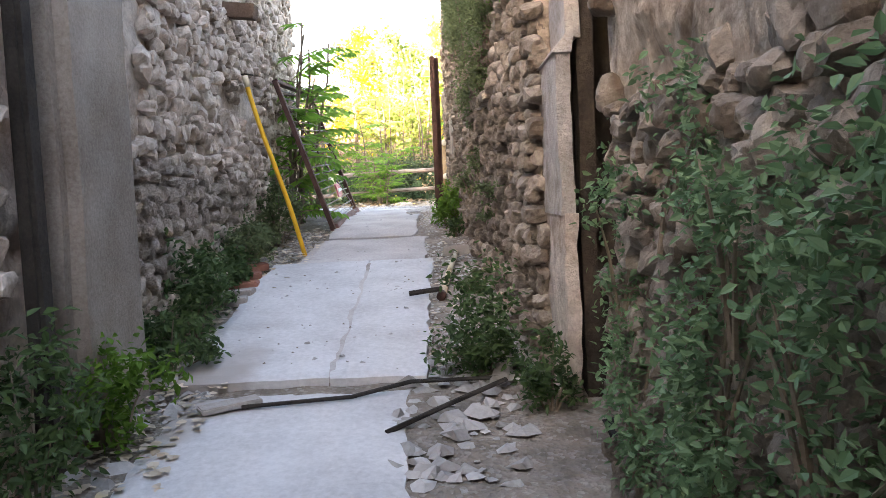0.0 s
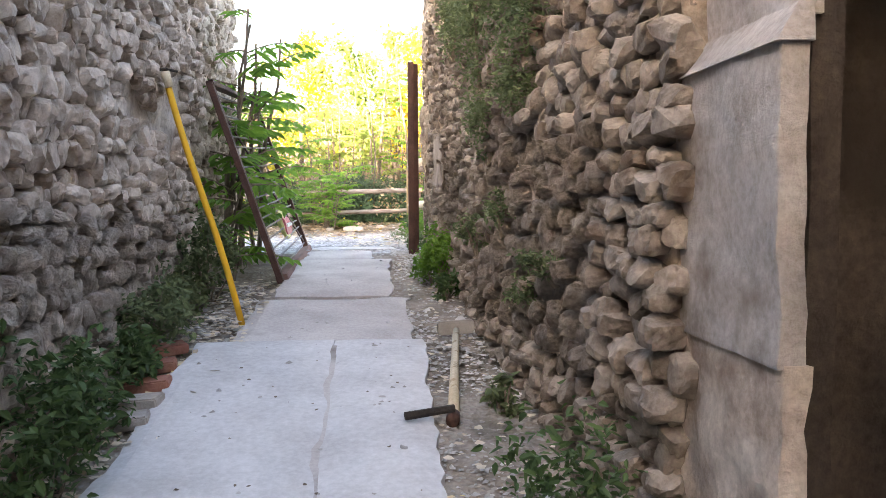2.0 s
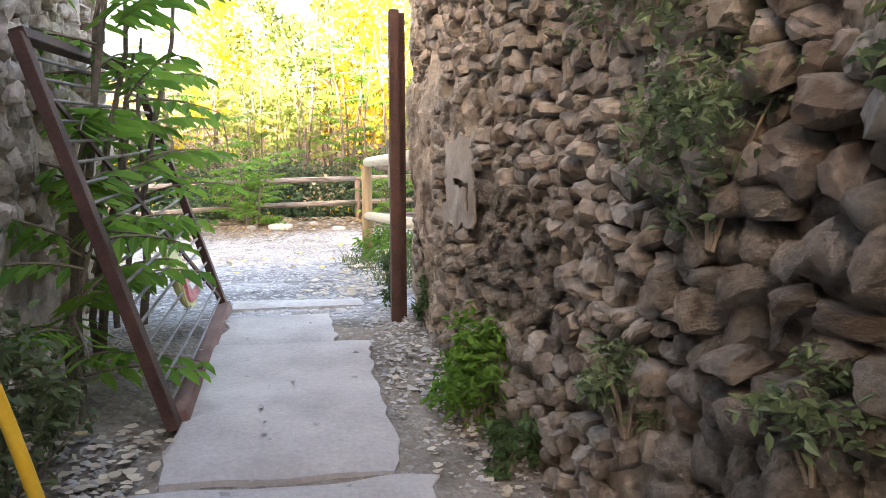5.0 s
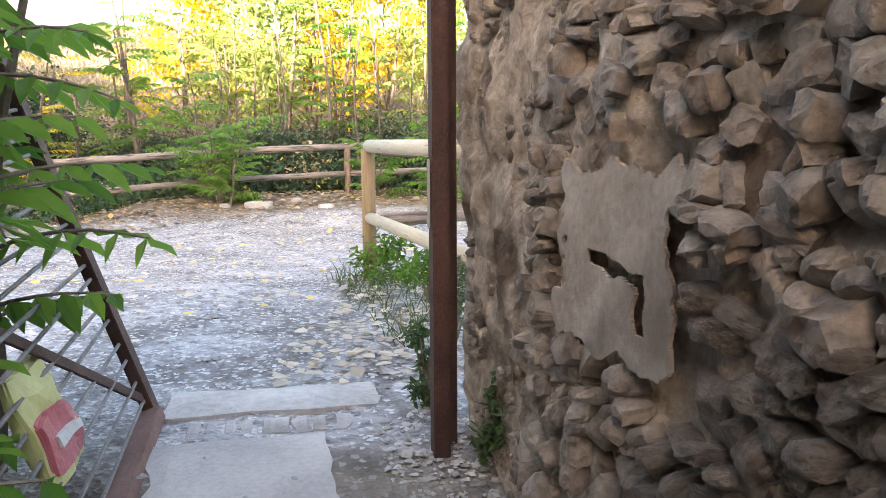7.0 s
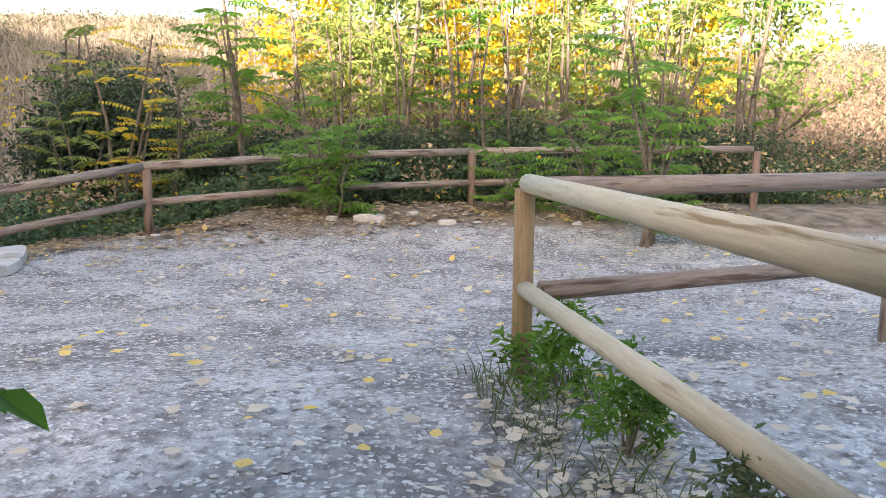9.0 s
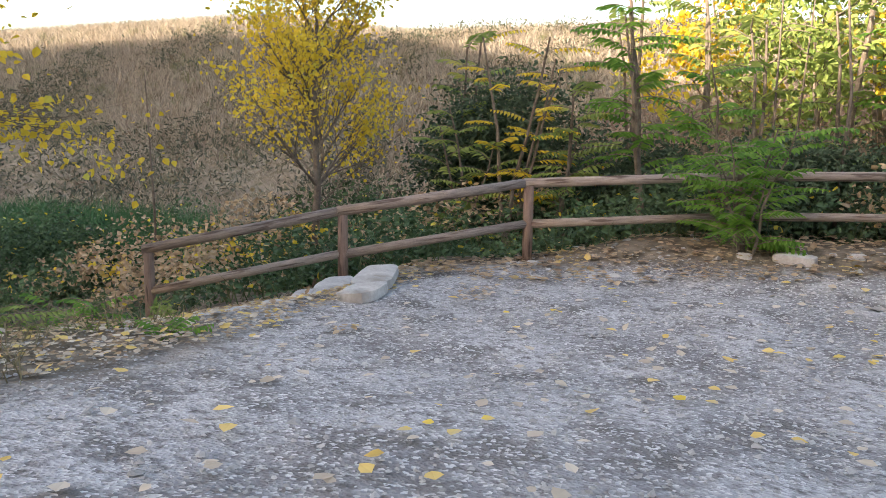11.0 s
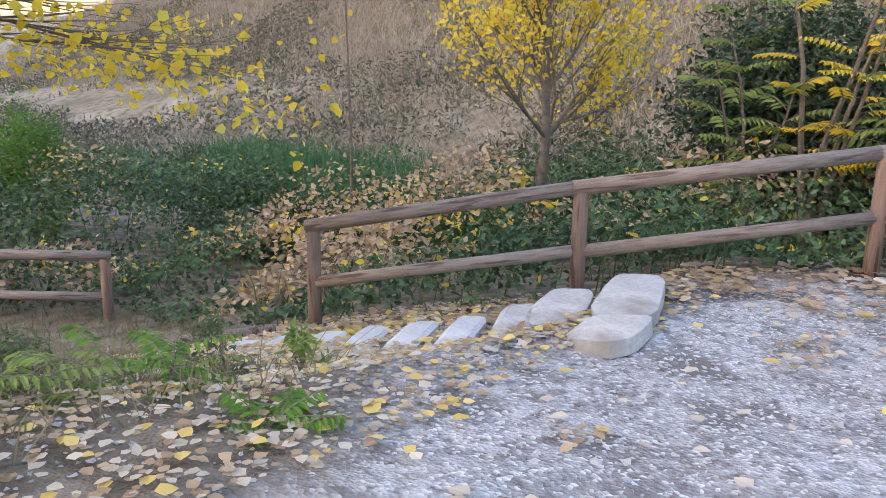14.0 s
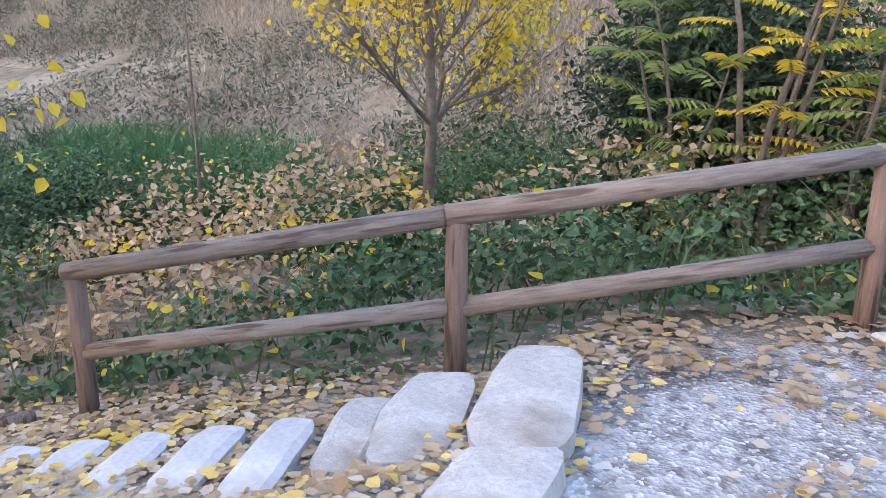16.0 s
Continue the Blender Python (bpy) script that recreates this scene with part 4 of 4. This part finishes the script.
x, y, r = scatter(-34, 9, 8, 31, 340000, 21, lambda x, y: (beyond(x, y) > 0.12) & (beyond(x, y) < 9.5))
m = mound(x, y)
z = base_height(x, y) + np.clip(m, 0.03, 2) * r.uniform(0.25, 1.05, len(x)) ** 0.6
far = patchy(x, y, 0.4, 8.0)
sel = far < 0.24 + 0.4 * (beyond(x, y) < 1.3) - 0.16 * np.clip((-8.5 - x) / 1.5, 0, 1) * (x > -16)
V, F = leaf_cloud(np.stack([x, y, z], 1)[sel], 0.092, 0.6, 0.3, 0.1, 4)
stuff("bramble_thicket", V, F, G_BRAMBLE, "dark green bramble thicket beyond the fence", "brambles")
V, F = leaf_cloud(np.stack([x, y, z + 0.06], 1)[(~sel | (patchy(x, y, 0.7, 15.0) > 0.3)) & (beyond(x, y) < 5.5) & (r.random(len(x)) < 0.5)], 0.1, 0.78, 0.4, 0.1, 6)
stuff("dry_creeper", V, F, G_DRYLEAF, "tan dead leaves caught on the brambles", "dead leaves")
sel = r.random(len(x)) < 0.015
V, F = leaf_cloud(np.stack([x, y, z + 0.08], 1)[sel], 0.09, 0.8, 0.5, 0.1, 8)
stuff("caught_leaves", V, F, G_YELLOW, "yellow fallen leaves caught on the brambles", "fallen leaves")
x, y, r = scatter(-22, 8, 14, 30, 3500, 31, lambda x, y: (beyond(x, y) > 0.0))
V, F = blades(np.stack([x, y, base_height(x, y)], 1), 0.75, 0.018, 3)
stuff("rough_grass", V, F, G_GRASS, "rough grass stems growing among the brambles", "grass")
x, y, r = scatter(-24, -7.5, 25.6, 31, 14000, 32, lambda x, y: patchy(x, y, 0.3, 5) > -0.1)
V, F = blades(np.stack([x, y, base_height(x, y)], 1), 1.1, 0.03, 5, 0.2)
stuff("reed_bed", V, F, G_REED, "dense dark green reed bed at slope foot", "reeds")
x, y, r = scatter(-75, 24, 20, 66, 270000, 33, lambda x, y: (np.hypot(x, y) < 85) & ((y > 29) | (x < -26)))
V, F = blades(np.stack([x, y, base_height(x, y) - 0.05], 1), 0.62, 0.045, 6, 0.35)
stuff("dry_hill_grass", V, F, G_STRAW, "dry straw-coloured grass covering the hillside", "grass")
x, y, r = scatter(-60, 22, 24, 50, 130000, 34, lambda x, y: ((y > 28) | (x < -24)) & (patchy(x, y, 0.22, 2) + patchy(x, y, 0.8, 6) * 0.6 > -0.12 + 0.016 * (y - 30)))
z = base_height(x, y) + r.uniform(0, 0.8, len(x))
V, F = leaf_cloud(np.stack([x, y, z], 1), 0.2, 0.35, 0.0, -0.3, 9)
stuff("hill_scrub", V, F, G_SCRUB, "grey-green low scrub on the hillside", "scrub")

tree("birch_tree", -9.1, 24.9, 6.6, 2, 6500, 0.09, G_YELLOW, "slender tree with yellow autumn leaves behind fence", 4, 0.085, 0.3, wide=1.25)
tree("birch_tree", -9.5, 25.6, 5.2, 2, 2600, 0.085, G_YELLOW, "thin tree with sparse yellow autumn leaves", 14, 0.05, 0.3, wide=1.4)
# tall poplar beside the lower path, whose yellow boughs hang into view
pop = thing("poplar_tree", (-11.6, 15.0, H(-11.6, 15.0)), "poplar with hanging boughs of yellow autumn leaves", "tree")
rr = random.Random(8)
out, tips = [], []
out.append(tube([(0.05 * math.sin(q), 0.05 * math.cos(q), q * 0.9 - 0.2) for q in range(11)], [0.17 - 0.012 * q for q in range(11)], 12))
for q in range(30):
    a = rr.uniform(-0.1, 1.2) if q % 3 else rr.uniform(1.0, 6.0)
    branching(rr, (0, 0, rr.uniform(3.6, 6.6)), (math.cos(a), math.sin(a), rr.uniform(-0.45, 0.05)), rr.uniform(2.2, 3.6), 0.045, 2, out, tips, 0.5)
v, f = join(out)
part("trunk", mesh_of("trunk", v, f, M_BARK, True), None, pop)
T = np.array(tips)
r = np.random.default_rng(5)
P = T[r.integers(0, len(T), 15000)] + r.normal(size=(15000, 3)) * 0.14 - np.array([0, 0, 0.15])
V, F = leaf_cloud(P, 0.085, 0.85, 0.1, 0.6, 3)
part("crown", mesh_of("crown", V, F, G_YELLOW), None, pop)

bush("evergreen_bush", -6.4, 27.9, (1.9, 1.4, 1.8), 22000, 0.12, G_EVER, "tall dark green bush behind the fence", seed=71)
bush("evergreen_bush", -3.6, 27.2, (1.3, 1.2, 1.0), 12000, 0.11, G_EVER, "dark green bush behind the fence", seed=72)
bush("evergreen_bush", -1.0, 25.6, (1.5, 0.9, 0.95), 13000, 0.1, G_EVER, "dense dark green undergrowth behind the fence", seed=76)
bush("evergreen_bush", 4.6, 25.8, (2.2, 0.9, 1.0), 15000, 0.1, G_EVER, "dense dark green undergrowth behind the fence", seed=77)
bush("evergreen_bush", 1.6, 26.0, (2.2, 1.0, 1.0), 18000, 0.1, G_EVER, "dark green bushes behind the fence", seed=73)
bush("shrub", -17.5, 21.5, (0.7, 0.7, 1.2), 5000, 0.08, G_BRIGHT, "light green upright shrub below the slope", seed=74)
bush("shrub", -14.6, 24.0, (1.5, 1.0, 0.8), 9000, 0.09, G_BRAMBLE, "rounded dark green shrub by the reeds", seed=75)
ailanthus(-5.6, 25.6, 3.9, 4, 9, 0.75, 0.12, G_YELLOW, "tree of heaven turning yellow behind the fence", 21, 0.25, low=0.3)
ailanthus(-6.5, 25.6, 3.2, 3, 11, 0.85, 0.15, G_YELGREEN, "tree of heaven turning yellow behind the fence", 28, 0.25, low=0.2)
ailanthus(-4.9, 26.0, 3.4, 3, 11, 0.9, 0.15, G_YELGREEN, "tree of heaven turning yellow-green behind the fence", 22, 0.2, low=0.3)
ailanthus(-1.6, 22.75, 1.5, 8, 9, 0.75, 0.12, G_AILANTHUS, "bushy green tree of heaven beside the fence", 23, 0.3, low=0.05)
ailanthus(-2.0, 24.4, 2.5, 3, 9, 0.8, 0.14, G_AILANTHUS, "green tree of heaven behind the fence", 24, 0.25, low=0.2)
ailanthus(1.2, 23.0, 1.1, 4, 8, 0.7, 0.12, G_AILANTHUS, "low green tree of heaven beside the fence", 25, 0.3, low=0.05)
ailanthus(2.9, 21.3, 2.9, 5, 10, 0.9, 0.14, G_AILANTHUS, "leafy dark green tree of heaven beside road", 26, 0.25, low=0.1)
ailanthus(2.2, 22.6, 1.7, 5, 9, 0.8, 0.13, G_AILANTHUS, "leafy dark green tree of heaven beside road", 27, 0.3, low=0.05)
for q, (x, y, h, mm) in enumerate(((-3.3, 25.8, 4.5, G_AILANTHUS), (-1.6, 26.4, 4.3, G_YELGREEN), (-0.4, 27.0, 4.9, G_YELGREEN), (0.7, 26.2, 4.4, G_AILANTHUS), (1.8, 27.6, 5.1, G_YELGREEN), (2.8, 26.4, 4.6, G_YELGREEN), (3.8, 27.4, 4.9, G_AILANTHUS), (-2.6, 28.2, 4.8, G_YELGREEN), (0.2, 29.0, 5.2, G_YELGREEN), (4.8, 26.6, 4.6, G_YELGREEN), (-4.3, 29.5, 4.9, G_YELGREEN), (6.2, 26.0, 4.9, G_AILANTHUS), (-7.6, 28.0, 3.8, G_YELGREEN))):
    ailanthus(x, y, h * 1.15, 2 if q % 3 else 3, 11, 1.0, 0.17, mm, "slender tree of heaven with yellow-green pinnate leaves", 40 + q, 0.1, low=0.35, group="saplings beyond the fence")
for q, (x, y, h) in enumerate(((-0.9, 28.4, 4.7), (1.2, 29.5, 5.0), (3.2, 29.0, 4.9), (-3.0, 31.0, 5.0), (5.5, 29.5, 5.0), (2.4, 31.5, 5.4), (-1.8, 29.8, 4.4), (6.8, 30.4, 4.8), (0.3, 31.0, 5.2), (4.2, 31.2, 5.2), (7.9, 28.4, 4.8))):
    tree("yellow_tree", x, y, h * 1.2, 1, 3000 if q % 2 else 2500, 0.13, G_YELLOW if q % 2 else G_YELGREEN, "slender tree with bright autumn leaves", 60 + q, 0.06, 0.3, 0.5, group="yellow trees beyond the fence")
for q in range(16):
    x, y = -1.5 + 0.55 * q + 0.3 * math.sin(q * 5), 26.2 + 1.4 * math.sin(q * 2.7)
    v, f = tube([(0, 0, -0.1), (0.1 * math.sin(q), 0.1, 2.2), (0.25 * math.sin(q * 2), 0.2 * math.cos(q), 4.8)], [0.03, 0.022, 0.008], 6)
    sap = tagged(new("bare_sapling", mesh_of("bare_sapling", v, f, M_BARK, True)), "thin bare grey sapling stem beyond the fence", "sapling", "bare saplings")
    sap.matrix_world = pose(x, y, H(x, y))
v, f = tube([(0, 0, -0.1), (0.05, 0, 1.8), (-0.1, 0.05, 4.4)], [0.035, 0.025, 0.008], 6)
sap = tagged(new("bare_sapling", mesh_of("bare_sapling", v, f, M_BARK, True)), "thin bare grey sapling stem by reeds", "sapling", "bare saplings")
sap.matrix_world = pose(-12.3, 24.2, H(-12.3, 24.2))

x, y, r = scatter(-9, 16, 29.5, 38, 42000, 35, lambda x, y: patchy(x, y, 0.35, 12) > -0.25)
V, F = leaf_cloud(np.stack([x, y, base_height(x, y) + r.uniform(0, 1.6, len(x)) ** 1.3], 1), 0.16, 0.3, 0.0, -0.5, 19)
stuff("dry_scrub", V, F, leaf_mat("pinkish_dry_scrub", (0.2, 0.13, 0.09), (0.5, 0.36, 0.27), (0.2, 0.2, 0.09), 0.6), "pinkish brown dry scrub behind the saplings", "scrub")

# ---- plateau edge plants, fallen leaves, stones ----
for q, (x, y, h, mm) in enumerate(((-6.15, 15.55, 0.32, G_AILANTHUS), (-6.5, 16.4, 0.28, G_YELGREEN), (-6.35, 17.1, 0.3, G_AILANTHUS), (-6.9, 17.5, 0.36, G_YELGREEN), (-5.6, 15.0, 0.22, G_AILANTHUS), (-7.1, 16.0, 0.34, G_AILANTHUS), (-5.55, 17.1, 0.1, G_AILANTHUS), (-7.5, 17.2, 0.35, G_YELGREEN), (-6.2, 14.6, 0.3, G_YELGREEN))):
    ailanthus(x, y, h, 3, 5, 0.34, 0.07, mm, "fern-like green seedling among the fallen leaves", 120 + q, 0.5, low=0.1, group="seedlings on the verge")
for q, (x, y, w, h, n, mm, lf) in enumerate(((-6.9, 16.1, 0.3, 0.16, 130, G_NETTLE, 0.13), (-7.4, 16.6, 0.5, 0.22, 500, G_GREY, 0.06), (-7.0, 17.9, 0.3, 0.25, 350, G_GREY, 0.06), (-6.6, 18.2, 0.2, 0.2, 200, G_YELGREEN, 0.08), (-6.6, 15.2, 0.45, 0.25, 500, G_GREY, 0.06), (-5.7, 14.9, 0.35, 0.22, 420, G_GREY, 0.06), (-5.9, 14.2, 0.3, 0.2, 350, G_GREY, 0.06), (0.25, 14.2, 0.35, 0.25, 700, G_BRIGHT, 0.07), (0.35, 13.3, 0.25, 0.2, 500, G_BRIGHT, 0.06), (0.3, 12.2, 0.2, 0.3, 500, G_GREY, 0.05))):
    bush("weed_clump", x, y, (w, w, h), n, lf, mm, "low leafy weeds at the gravel edge", seed=90 + q, aspect=0.35, group="weeds at the gravel edge")
x, y, r = scatter(-14, -4.8, 13.0, 20.5, 9000, 51, lambda x, y: (x < -6.0 + 0.45 * np.clip(17 - y, 0, 1.6) + 0.25 * np.sin(y * 3)) & (beyond(x, y) < 0.3) & ~((y > 18.2) & (x > -9.4)))
V, F = blades(np.stack([x, y, base_height(x, y) - 0.01], 1), 0.26, 0.009, 7, 0.5)
stuff("verge_grass", V, F, G_VERGE, "short straggly dry grass on the sloping verge", "grass")


def litter(n, box4, size, material, seed, label, keep=None, name="fallen_leaves"):
    x, y, r = scatter(*box4, n, seed, keep)
    V, F = leaf_cloud(np.stack([x, y, base_height(x, y) + 0.03 + 0.02 * r.random(len(x))], 1), size, 0.88, 0.9, 0.0, seed, 0.06)
    stuff(name, V, F, material, label, "fallen leaves")


edge = lambda x, y: (patchy(x, y, 0.9, 4) + 0.42 * (x < -5.1) + 0.3 * (beyond(x, y) > -0.7) > 0.22) & (beyond(x, y) < 0.5)
litter(6500, (-9, -3.9, 13.5, 21.2), 0.055, G_DRYLEAF, 60, "brown dead leaves strewn on the ground", edge)
litter(3000, (-9, -3.9, 13.5, 21.2), 0.062, G_PALELEAF, 61, "pale tan fallen leaves strewn on the ground", edge)
litter(800, (-9, -4.0, 13.5, 21.2), 0.068, G_FALLEN, 62, "bright yellow fallen leaves strewn on the ground", edge)
litter(520, (-6, 4, 12.5, 22), 0.085, G_PALELEAF, 63, "scattered pale leaves lying on the gravel")
litter(190, (-6, 4, 12.5, 22), 0.09, G_FALLEN, 64, "scattered yellow leaves lying on the gravel")
steps_side = lambda x, y: (beyond(x, y) < 0.25) & (beyond(x, y) > -2.3)
litter(2600, (-9.6, -4.9, 18.3, 21.6), 0.068, G_DRYLEAF, 71, "brown and tan leaves heaped beside the steps", steps_side)
litter(600, (-9.6, -4.9, 18.3, 21.6), 0.072, G_FALLEN, 72, "yellow leaves heaped beside the steps", steps_side)
litter(4200, (-5.5, 5, 20.8, 24.2), 0.085, G_DRYLEAF, 65, "brown leaf litter under the fence", lambda x, y: (beyond(x, y) > -1.7 - 0.5 * patchy(x, y, 0.8, 2)) & (beyond(x, y) < 0.5))
litter(1000, (-1.75, -1.2, 2.5, 9.0), 0.055, G_PALELEAF, 66, "dry leaves and litter along wall foot")
litter(260, (-0.2, 0.4, 4.5, 10.5), 0.045, G_PALELEAF, 67, "dry leaves and chips along wall foot")
litter(450, (-0.7, 0.6, 11.6, 14.6), 0.07, G_PALELEAF, 68, "pale dead leaves under the railing", lambda x, y: x > -0.75 + 0.25 * (y - 11.6))
x, y, r = scatter(-0.6, 0.5, 12.2, 14.6, 900, 52, lambda x, y: x > 0.0 - 0.1 * (y - 12))
V, F = blades(np.stack([x, y, base_height(x, y) - 0.01], 1), 0.17, 0.009, 8, 0.5)
stuff("verge_grass", V, F, G_GRASS, "green grass growing under the railing", "grass")


def pebbles(n, box4, size, material, seed, label, keep=None, name="loose_stones", lift=0.0):
    """Flattened angular chips lying on the ground."""
    x, y, r = scatter(*box4, n, seed, keep)
    n = len(x)
    s = size * np.clip(np.exp(r.normal(0, 0.45, n)), 0.3, 1.7)
    base = np.array([(1, 0, 0), (0.4, 0.9, 0.1), (-0.7, 0.7, 0), (-1, -0.2, 0.1), (-0.3, -0.9, 0), (0.7, -0.7, 0.1), (0.45, 0.25, 0.55), (-0.45, -0.2, 0.5)])
    V = base[None] * (1 + 0.3 * r.normal(size=(n, 8, 1))) * s[:, None, None]
    a = r.uniform(0, 6.28, n)
    c, d = np.cos(a)[:, None], np.sin(a)[:, None]
    V = np.stack([V[..., 0] * c - V[..., 1] * d, V[..., 0] * d + V[..., 1] * c, V[..., 2]], -1)
    V += np.stack([x, y, base_height(x, y) + 0.004 + lift], 1)[:, None]
    f = [(0, 1, 6), (1, 2, 6), (2, 7, 6), (2, 3, 7), (3, 4, 7), (4, 5, 7), (5, 6, 7), (5, 0, 6)]
    F = (np.arange(n)[:, None, None] * 8 + np.array(f)[None]).reshape(-1, 3)
    stuff(name, V.reshape(-1, 3), F, material, label, "stones")


M_CHIP = mat("stone_chip", (0.24, 0.22, 0.2), (0.58, 0.55, 0.52), 9, 50, 0.9, 0.3, island=0.6)
pebbles(15000, (-6.2, 3.5, 11.2, 22.5), 0.01, M_CHIP, 81, "pale gravel chips strewn over the road")
pebbles(1500, (-6.2, 3.5, 11.2, 22.5), 0.019, M_CHIP, 82, "loose pale stones lying on the gravel")
pebbles(3800, (-0.25, 0.45, 4.4, 11.2), 0.011, M_CHIP, 83, "stone rubble along the foot of wall")
pebbles(2200, (-1.8, -1.3, 2.5, 9.0), 0.016, M_CHIP, 84, "stone rubble between slabs and wall")
pebbles(90, (-1.45, -0.2, 4.6, 10.8), 0.012, M_CHIP, 90, "small chips scattered on the concrete slabs", lift=0.055)
pebbles(45, (-1.4, -0.2, 4.6, 7.3), 0.006, M_BARK, 91, "dark crumbs of soil on concrete slabs", lift=0.058)
pebbles(110, (-0.3, 0.35, 3.2, 4.9), 0.042, M_CHIP, 85, "broken plaster and stone rubble heap")
pebbles(70, (-1.75, -1.3, 2.5, 5.0), 0.045, M_CHIP, 86, "broken stones between slab and weeds")
pebbles(70, (-0.2, 0.3, 7.0, 11.0), 0.026, M_CHIP, 87, "larger broken stones by the wall")
pebbles(160, (-5, 3.5, 21.2, 23.6), 0.045, M_CHIP, 88, "white broken stones below the fence")
pebbles(120, (-0.5, 0.4, 11.5, 13.8), 0.026, M_CHIP, 89, "white broken stones beside the railing", lambda x, y: x > -0.4 + 0.2 * (y - 11.5))


# ---- wall stones ----
def stone_meshes(count, material, seed, boxy=0.55):
    out = []
    for k in range(count):
        bm = bmesh.new()
        bmesh.ops.create_cube(bm, size=2.0)
        bmesh.ops.subdivide_edges(bm, edges=bm.edges[:], cuts=3, use_grid_fill=True)
        rr = random.Random(seed + k)
        sh = [Vector((rr.gauss(0, 1), rr.gauss(0, 1), rr.gauss(0, 1))).normalized() for _ in range(8)]
        cut = [rr.uniform(0.66, 0.95) for _ in range(8)]
        for v in bm.verts:
            p = v.co.normalized() * (1 - boxy) + v.co * boxy * 0.8
            for s, c in zip(sh, cut):
                over = p.dot(s) - c
                if over > 0:
                    p = p - s * over * 0.85
            v.co = p * (1 + 0.2 * wob(p, 1.5, k * 3.0 + seed) + 0.13 * wob(p, 4.0, k * 5.0 + seed))
        me = bpy.data.meshes.new("stone")
        bm.to_mesh(me)
        bm.free()
        me.materials.append(material)
        out.append(me)
    return out


def lay_stones(wall, a, b, z0, z1, w, h, proud, seed, near, skip, chance=1.0, limit=300, far_label="", boxy=0.55, mats=(M_STONE, M_STONE_FAR)):
    """Courses of rubble along the face from a to b. near() picks those that become parts of the wall, the rest is joined."""
    rr = random.Random(seed)
    A, B = Vector((*a, 0)), Vector((*b, 0))
    u = (B - A).normalized()
    n = Vector((u.y, -u.x, 0))
    L = (B - A).length
    turn = Matrix((u, n, Vector((0, 0, 1)))).transposed().to_4x4()
    kinds = stone_meshes(14, mats[0], seed, boxy)
    arr = [(np.array([tuple(v.co) for v in me.vertices]), [tuple(p.vertices) for p in me.polygons]) for me in kinds]
    FV, FF, count = [], [], 0
    z = z0
    while z < z1:
        hh = h * rr.uniform(0.75, 1.35)
        s = rr.uniform(0, w)
        while s < L:
            ww = w * rr.uniform(0.6, 1.6)
            c = A + u * (s + ww / 2)
            zc = z + hh / 2 + rr.uniform(-0.25, 0.25) * hh + 0.04 * wob((s, z, 0), 1.0, seed)
            s += ww * 0.97
            if zc < H(c.x, c.y) - 0.02 or skip(c.y, zc) or rr.random() > chance:
                continue
            c.z = zc
            g = proud * rr.uniform(0.4, 1.5)
            m = Matrix.Translation(c + n * (g - 0.045)) @ turn @ pose(0, 0, 0, rr.uniform(-20, 20), rr.uniform(-35, 35), rr.uniform(-20, 20)) @ Matrix.Diagonal((ww * 0.56, 0.045 + g * 0.5, hh * 0.6 * rr.uniform(0.85, 1.15), 1))
            k = rr.randrange(len(kinds))
            if count < limit and near(c.y, zc):
                ob = new("stone", kinds[k])
                ob.parent = wall
                ob.matrix_world = m
                count += 1
            else:
                v, f = arr[k]
                o = len(FV) * len(v)
                M = np.array(m)
                FV.append(v @ M[:3, :3].T + M[:3, 3])
                FF.extend(tuple(i + o for i in q) for q in f)
        z += hh * 0.95
    if FV:
        me = mesh_of("rubble", np.concatenate(FV), FF, mats[1])
        ob = new("rubble", me)
        ob.parent = wall
        tagged(ob, far_label, kind="stuff")


def skip_right(y, z):
    if abs(y - 9.64) < 0.36 and abs(z - 2.12) < 0.3:
        return True
    return wob((0, y * 1.0, z), 1.3, 7) + (y - 9.9) * 0.9 > 0.35


def turn_small(y, z):
    return y + 0.7 * wob((0, y, z), 1.6, 21) > 7.7


lay_stones(wall_right, R1, R0, 0.35, 4.3, 0.112, 0.096, 0.06, 3, lambda y, z: 5.3 < y < 8.0 and 1.05 < z < 2.35, lambda y, z: skip_right(y, z) or turn_small(y, z), 1.0, 200, "rough field stones of the rubble wall")
lay_stones(wall_right, R1, R0, 0.75, 4.3, 0.086, 0.066, 0.044, 33, lambda y, z: 8.3 < y < 9.5 and 1.5 < z < 2.5, lambda y, z: skip_right(y, z) or not turn_small(y, z), 0.86, 100, "small angular stones half buried in mortar", boxy=0.68)
lay_stones(wall_near, (0.66, 3.15), (0.74, -0.2), 0.0, 3.6, 0.1, 0.085, 0.045, 5, lambda y, z: y > 0.5, lambda y, z: wob((0, y, z), 1.2, 3) > 0.25 or (1.8 < z < 2.1 and y > 1.6), 0.9, 150, "rough field stones of the near wall")
lay_stones(wall_left, (-1.73, 1.0), L1, 0.1, 4.3, 0.12, 0.1, 0.042, 8, lambda y, z: 4.4 < y < 8.5 and 1.0 < z < 2.6, lambda y, z: wob((0, y, z), 1.1, 9) > 0.24 or 3.3 < y < 4.5, 0.9, 200, "stones showing through peeling plaster", mats=(M_PALE_STONE, M_PALE_STONE_FAR))
lay_stones(wall_right, R1, (0.19, 9.7), 1.1, 3.4, 0.055, 0.045, 0.012, 12, lambda y, z: False, lambda y, z: wob((0, y, z), 2.0, 5) > 0.1, 0.55, 0, "small stones in crumbling mortar")
